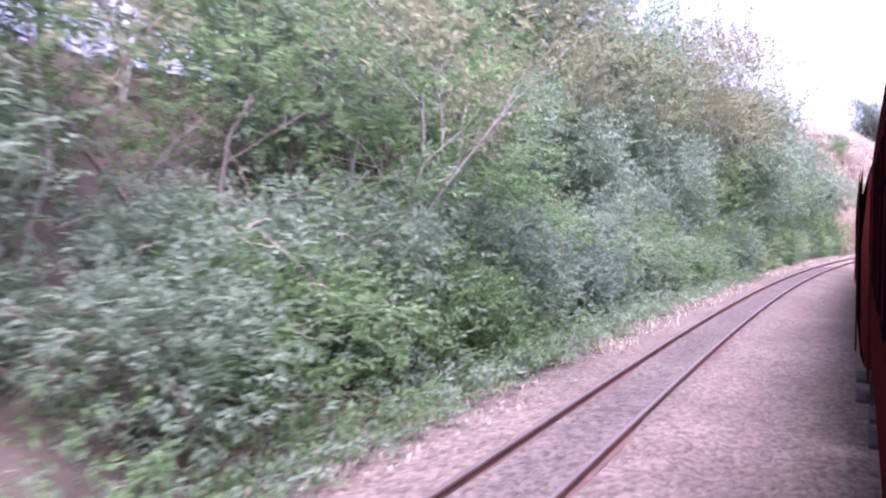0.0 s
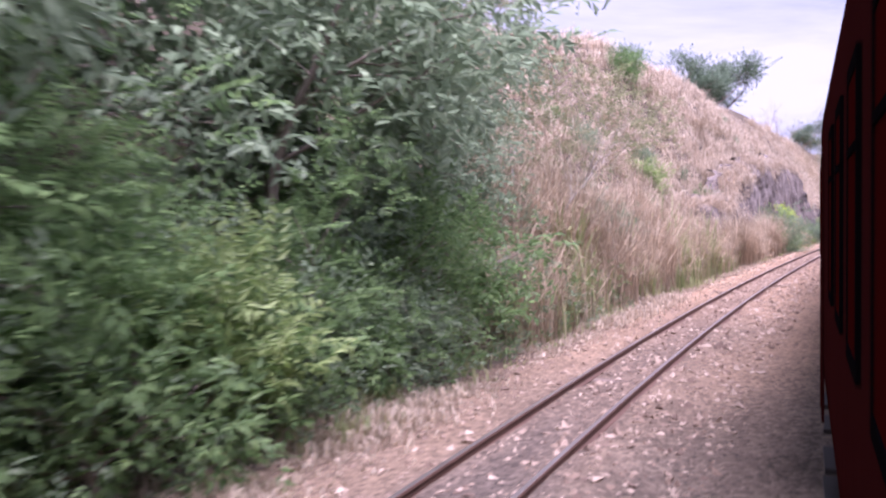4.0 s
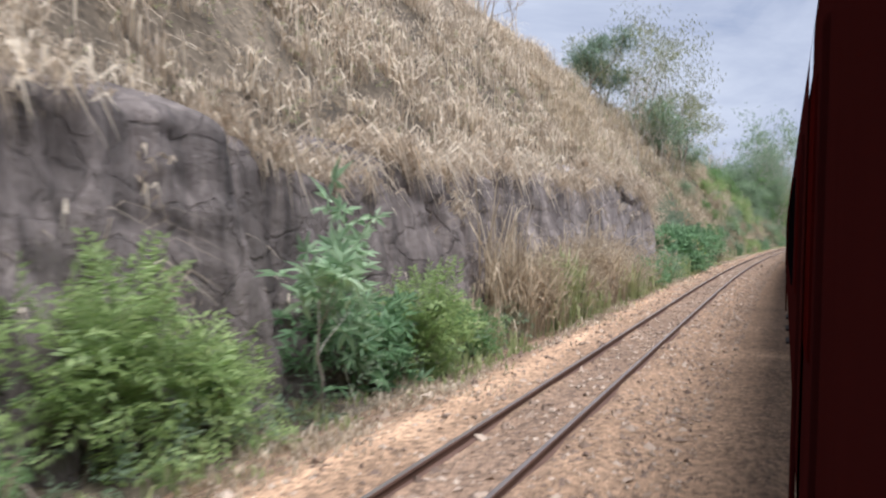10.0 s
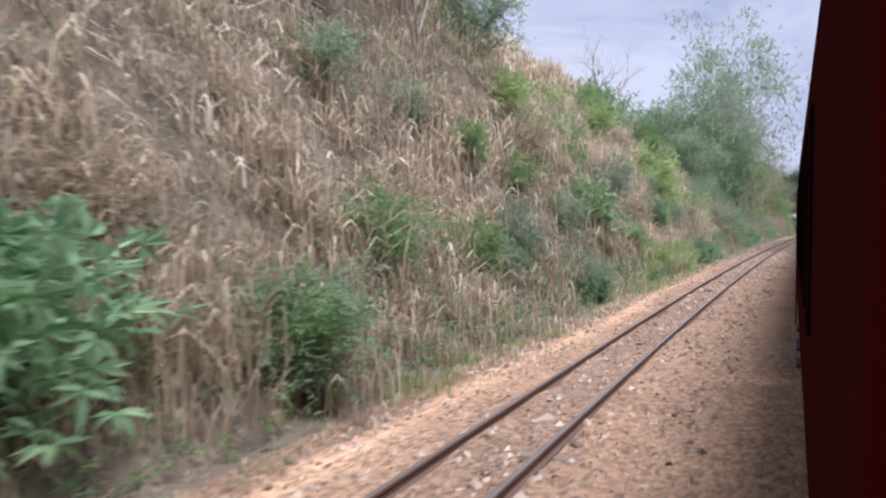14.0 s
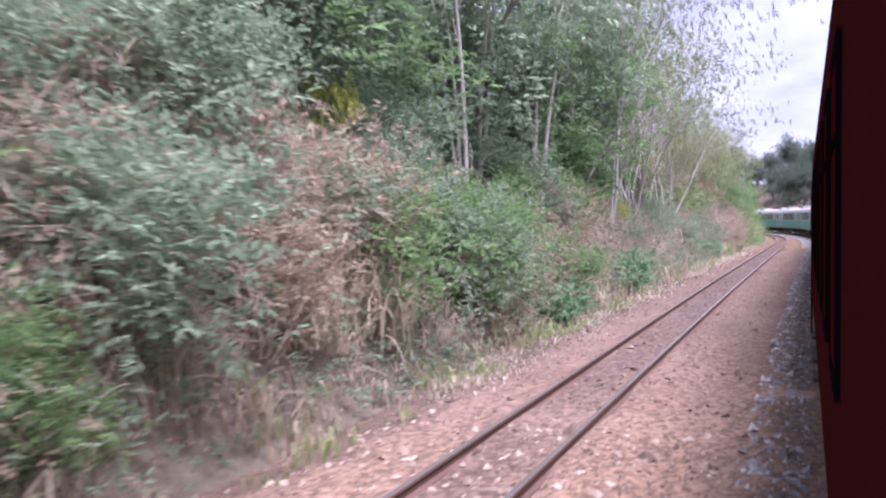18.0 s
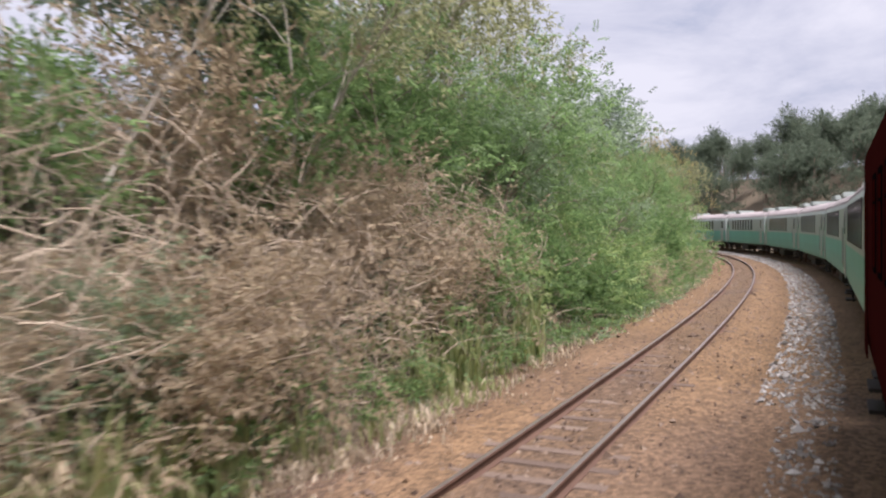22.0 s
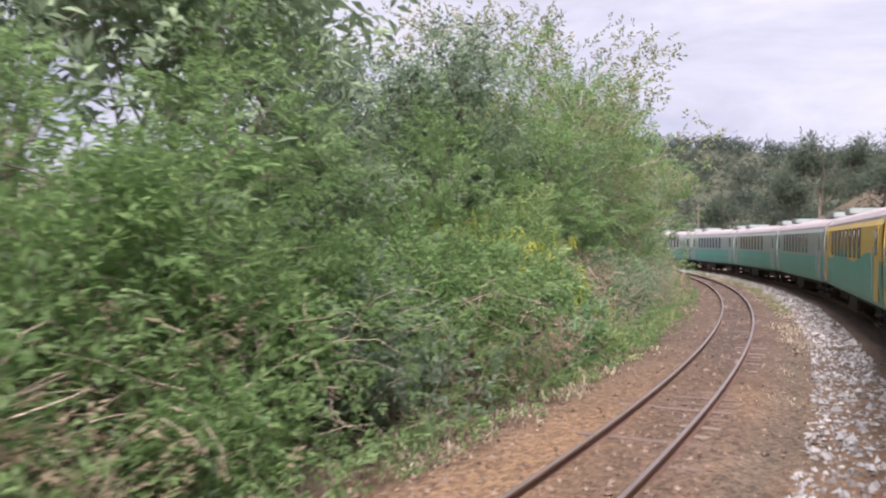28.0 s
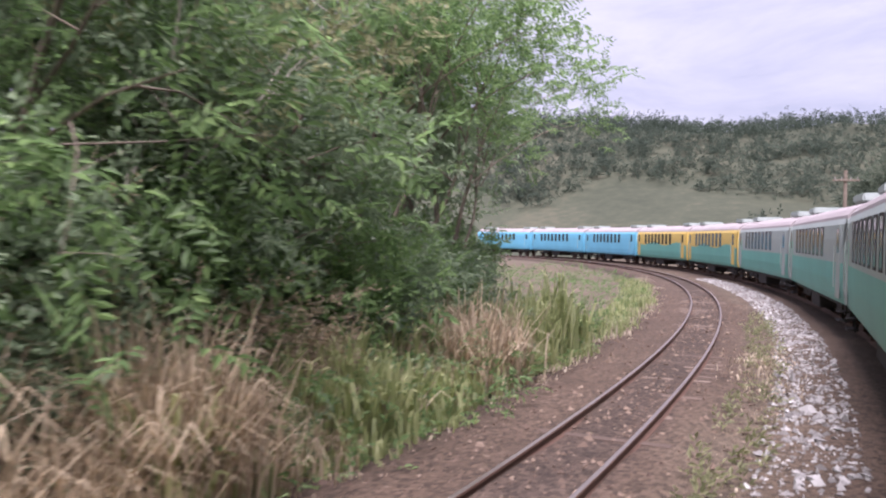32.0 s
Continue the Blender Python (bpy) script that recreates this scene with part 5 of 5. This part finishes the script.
undergrowth("withered_undergrowth", "withered brown leaves and scrub on the bank", "oval", "brown", [(216, 300, 6.4, 12, 5200, 1.1), (290, 384, 6.2, 10.5, 7000, 1.6), (380, 474, 6.0, 8.0, 1100, 0.9), (474, 518, 6.2, 8.5, 1300, 0.9), (488, 510, 6.8, 9.6, 1500, 2.4), (88, 166, 6.6, 16, 2400, 0.7), (166, 232, 8.4, 16, 3000, 0.8)], 4, 0.15)
GRASS_DROOP = 1.75
blades("tall_dry_grass", "tall dry straw-coloured grass over the cutting", M_STRAW, [(86, 130, 8.4, 22, 2900, 1.1), (130, 166, 9.4, 22, 2300, 1.15), (166, 232, 8.4, 20, 3500, 1.1), (216, 300, 8.5, 19, 1100, 1.0), (316, 345, 8.6, 13, 260, 0.9), (340, 380, 7.6, 9.5, 300, 0.9), (489, 497, 7.4, 8.8, 90, 1.3)], 1, 20, width=0.019, droop=GRASS_DROOP, spread=0.3)
blades("cane_grass", "half-dry tall cane grass at the foot of the bank", M_HAY, [(84, 116, 6.3, 8.4, 1250, 2.3), (116, 136, 6.1, 7.1, 1150, 2.5), (492, 508, 7.0, 9.4, 330, 2.3), (134, 150, 6.3, 7.1, 480, 1.9), (150, 172, 6.3, 7.0, 250, 1.0), (188, 207, 6.3, 7.3, 720, 2.3), (186, 236, 6.2, 7.4, 620, 0.9), (236, 300, 6.3, 8.5, 380, 1.0), (499, 514, 6.0, 7.9, 1500, 1.9), (300, 372, 6.0, 7.6, 300, 0.8)], 2, 24, width=0.014, droop=1.25, spread=0.26)
blades("dull_dry_grass", "dull brown drooping grass on the lower slope", M_HAY, [(216, 300, 7.0, 19, 4200, 1.15), (294, 316, 7.0, 13, 1200, 1.1)], 7, 22, width=0.016, droop=GRASS_DROOP, spread=0.32)
blades("cane_leaves", "green and yellow cane leaves among the dry grass", M_BLADE, [(84, 118, 6.1, 7.4, 330, 1.8), (100, 114, 6.0, 7.2, 200, 2.2), (186, 236, 6.0, 7.0, 260, 0.8), (366, 384, 6.0, 7.4, 110, 1.0), (497, 520, 5.8, 7.6, 620, 1.2), (200, 224, 5.8, 6.8, 300, 1.0), (191, 197, 5.9, 6.7, 150, 1.5)], 4, 18, 1.1, 0.032)
blades("verge_grass", "low green and straw-coloured grass along the ballast", M_BLADE, [(0, 560, 5.3, 6.9, 2200, 0.3), (470, 560, 5.4, 6.8, 350, 0.45)], 3, 14, spread=0.2)
blades("dry_verge", "dry matted grass and litter along the ballast", M_STRAW, [(0, 560, 5.0, 6.8, 3800, 0.2), (40, 300, 4.4, 5.4, 700, 0.12), (0, 40, 4.6, 6.4, 400, 0.2), (40, 95, 4.8, 6.8, 2200, 0.24), (290, 380, 4.8, 6.4, 700, 0.2), (466, 525, 0.9, 1.9, 420, 0.14), (98, 215, 4.8, 6.3, 1700, 0.14), (425, 466, 5.0, 6.4, 500, 0.2)], 5, 14, 1.1, 0.016, 1.2, 0.25)


def stones(name, label, mat, areas, seed, size=0.032):
    """Loose stones, each a small uneven lump of eight faces."""
    rng = np.random.default_rng(seed)
    s = np.concatenate([rng.uniform(a[0], a[1], a[4]) for a in areas])
    u = np.concatenate([rng.uniform(a[2], a[3], a[4]) for a in areas])
    keep = np.abs(u - RAIL_U) > 0.07
    keep &= np.abs(u - RAIL_U - GAUGE) > 0.07
    s, u = s[keep], u[keep]
    n = len(s)
    c = place(s, u, ground_z(s, u))
    octa = np.array([(1, 0, 0), (0, 1, 0), (-1, 0, 0), (0, -1, 0), (0, 0, 1), (0, 0, -1.0)])
    r = size * rng.lognormal(0, 0.38, n)
    v = c[:, None] + octa[None] * r[:, None, None] * rng.uniform(0.55, 1.25, (n, 6, 1)) * np.array([1, 1, 0.75]) + rng.normal(0, 0.25, (n, 6, 3)) * r[:, None, None]
    f = np.array([(0, 1, 4), (1, 2, 4), (2, 3, 4), (3, 0, 4), (1, 0, 5), (2, 1, 5), (3, 2, 5), (0, 3, 5)])
    return tagged(new(name, arrays_mesh(name, v.reshape(-1, 3), (np.arange(n)[:, None, None] * 6 + f[None]).reshape(-1, 3), mat)), label, "stones", kind="stuff")


stones("ballast_stones", "loose tan and brown ballast stones", M_STONE, [(60, 312, 0.9, 5.6, 24000), (60, 312, 0.9, 2.6, 10000), (60, 312, RAIL_U, RAIL_U + GAUGE, 6000)], 1, 0.038)
stones("brown_ballast_stones", "loose reddish brown ballast stones", M_STONE_RED, [(312, 540, 0.9, 5.6, 16000), (312, 540, RAIL_U, RAIL_U + GAUGE, 5000)], 3, 0.03)
stones("fresh_ballast", "strip of pale grey crushed stone beside the train", M_WHITE, [(300, 380, -0.05, 0.7, 3200), (380, 560, -0.2, 1.1, 17500)], 2, 0.042)

# ---- speed sign ----
M_SIGN = paint("black_sign_paint", (0.02, 0.018, 0.015), 0.6)
M_MARK = paint("yellow_sign_paint", (0.75, 0.50, 0.06), 0.6)
sign = tagged(new("speed_sign"), "black diamond speed sign with yellow border on a post", "sign")
s_at, u_at = 439.0, 5.75
sign.matrix_basis = Matrix.Translation(place(s_at, u_at, float(ground_z(s_at, u_at)))) @ Matrix.Rotation(float(heading(s_at)) - 0.15, 4, "Z")
part("post", bm_mesh("post", rod(0.03, (0, 0.03, -0.1), (0, 0.03, 1.55)), M_UNDER), sign)
q45 = Matrix.Rotation(math.pi / 4, 4, "Y")
board = part("board", bm_mesh("board", box((0.56, 0.012, 0.56), (0, 0, 1.3), 0, None, q45), M_SIGN), sign)
edge = bmesh.new()
for k in range(4):
    m = Matrix.Translation((0, -0.009, 1.3)) @ q45 @ Matrix.Rotation(k * math.pi / 2, 4, "Y")
    bmesh.ops.create_cube(edge, size=1, matrix=m @ Matrix.Translation((0, 0, 0.255)) @ Matrix.Diagonal((0.53, 0.006, 0.025, 1)))
part("border", bm_mesh("border", edge, M_MARK), board)
plate = part("plate", bm_mesh("plate", box((0.52, 0.012, 0.21), (0, 0, 0.75), 0.003), M_SIGN), sign)
edge = bmesh.new()
for sz, at in (((0.50, 0.006, 0.018), (0, -0.009, 0.843)), ((0.50, 0.006, 0.018), (0, -0.009, 0.657)), ((0.018, 0.006, 0.17), (0.243, -0.009, 0.75)), ((0.018, 0.006, 0.17), (-0.243, -0.009, 0.75))):
    box(sz, at, 0, edge)
part("border", bm_mesh("border", edge, M_MARK), plate)


def lettering(name, text, height, at, parent):
    cu = bpy.data.curves.new(name, "FONT")
    cu.body, cu.size, cu.align_x, cu.align_y, cu.extrude = text, height, "CENTER", "CENTER", 0.002
    cu.materials.append(M_MARK)
    ob = new(name, cu)
    ob.parent = parent
    ob.matrix_basis = Matrix.Translation(at) @ Matrix.Rotation(math.pi / 2, 4, "X")
    return ob


arc = bmesh.new()
for k in range(6):
    a = -0.75 + 0.3 * k
    box((0.05, 0.006, 0.016), (0.15 * math.sin(a), -0.009, 1.405 + 0.15 * math.cos(a)), 0, arc, Matrix.Rotation(a, 4, "Y"))
box((0.05, 0.006, 0.02), (0.125, -0.009, 1.50), 0, arc, Matrix.Rotation(2.2, 4, "Y"))
part("curve_mark", bm_mesh("curve_mark", arc, M_MARK), board)
lettering("lettering", "30", 0.23, (0, -0.010, 1.345), board)
lettering("lettering", "L-1", 0.17, (0, -0.010, 1.17), board)
lettering("lettering", "500 m", 0.15, (0, -0.010, 0.75), plate)

# ---- pole beyond the train ----
pole = tagged(new("utility_pole"), "weathered wooden utility pole beyond the train", "pole")
s_at, u_at = 560.0, -9.0
pole.matrix_basis = Matrix.Translation(place(s_at, u_at, float(ground_z(s_at, u_at)) - 0.2)) @ Matrix.Rotation(float(heading(s_at)), 4, "Z")
part("post", bm_mesh("post", rod(0.13, (0, 0, 0), (0, 0, 8.0)), M_BARK), pole)
part("crossarm", bm_mesh("crossarm", box((1.8, 0.12, 0.12), (0, -0.14, 7.3), 0.01), M_BARK), pole)
for k in (-0.75, -0.3, 0.3, 0.75):
    part("insulator", bm_mesh("insulator", rod(0.04, (k, -0.14, 7.36), (k, -0.14, 7.52)), M_WHITE), pole)

# ---- distant wooded hill ----
def hill_z(x, y):
    """A long ridge across the valley."""
    a = (x + 60) * 0.94 + (y - 850) * 0.34
    b = -(x + 60) * 0.34 + (y - 850) * 0.94
    ridge = np.interp(a, [-520, -300, -90, 60, 200, 420], [18, 55, 65, 54, 38, 12])
    return -6 + ridge * np.exp(-(b / 120) ** 2) + fbm(x * 0.012, y * 0.012, 31) * 12 * np.exp(-(b / 150) ** 2)


hx, hy = np.meshgrid(np.linspace(-620, 420, 90), np.linspace(560, 1150, 60), indexing="ij")
hz = hill_z(hx, hy)
hz = np.where((hx < -600) | (hx > 400) | (hy < 575) | (hy > 1130), -9, hz)
hi = np.arange(89)[:, None] * 60 + np.arange(59)[None]
hq = np.stack([hi, hi + 60, hi + 61, hi + 1], -1).reshape(-1, 4)
tagged(new("hill", arrays_mesh("hill", np.stack([hx, hy, hz], -1).reshape(-1, 3), hq, M_HILL, True)), "low wooded hill across the valley", "hill", kind="structure")
rng = np.random.default_rng(5)
n_tr = 3000
tx, ty = rng.uniform(-340, 150, n_tr), rng.uniform(700, 870, n_tr)
keep = fbm(tx * 0.02, ty * 0.02, 41) > np.where(ty < 740, 0.1, -0.6)
tx, ty = tx[keep], ty[keep]
n_tr = len(tx)
cen = np.stack([tx, ty, hill_z(tx, ty) + 2.4], 1)
pos = np.repeat(cen, 15, 0) + rng.normal(0, 1, (n_tr * 15, 3)) * np.array([2.2, 2.2, 1.5])
tagged(new("hill_forest", arrays_mesh("hill_forest", *sprays("oval", pos, rng.normal(0, 1, pos.shape), np.full(len(pos), 2.0), rng), M_LEAF["far"])), "grey-green woodland covering the distant hill", "woodland", kind="stuff")
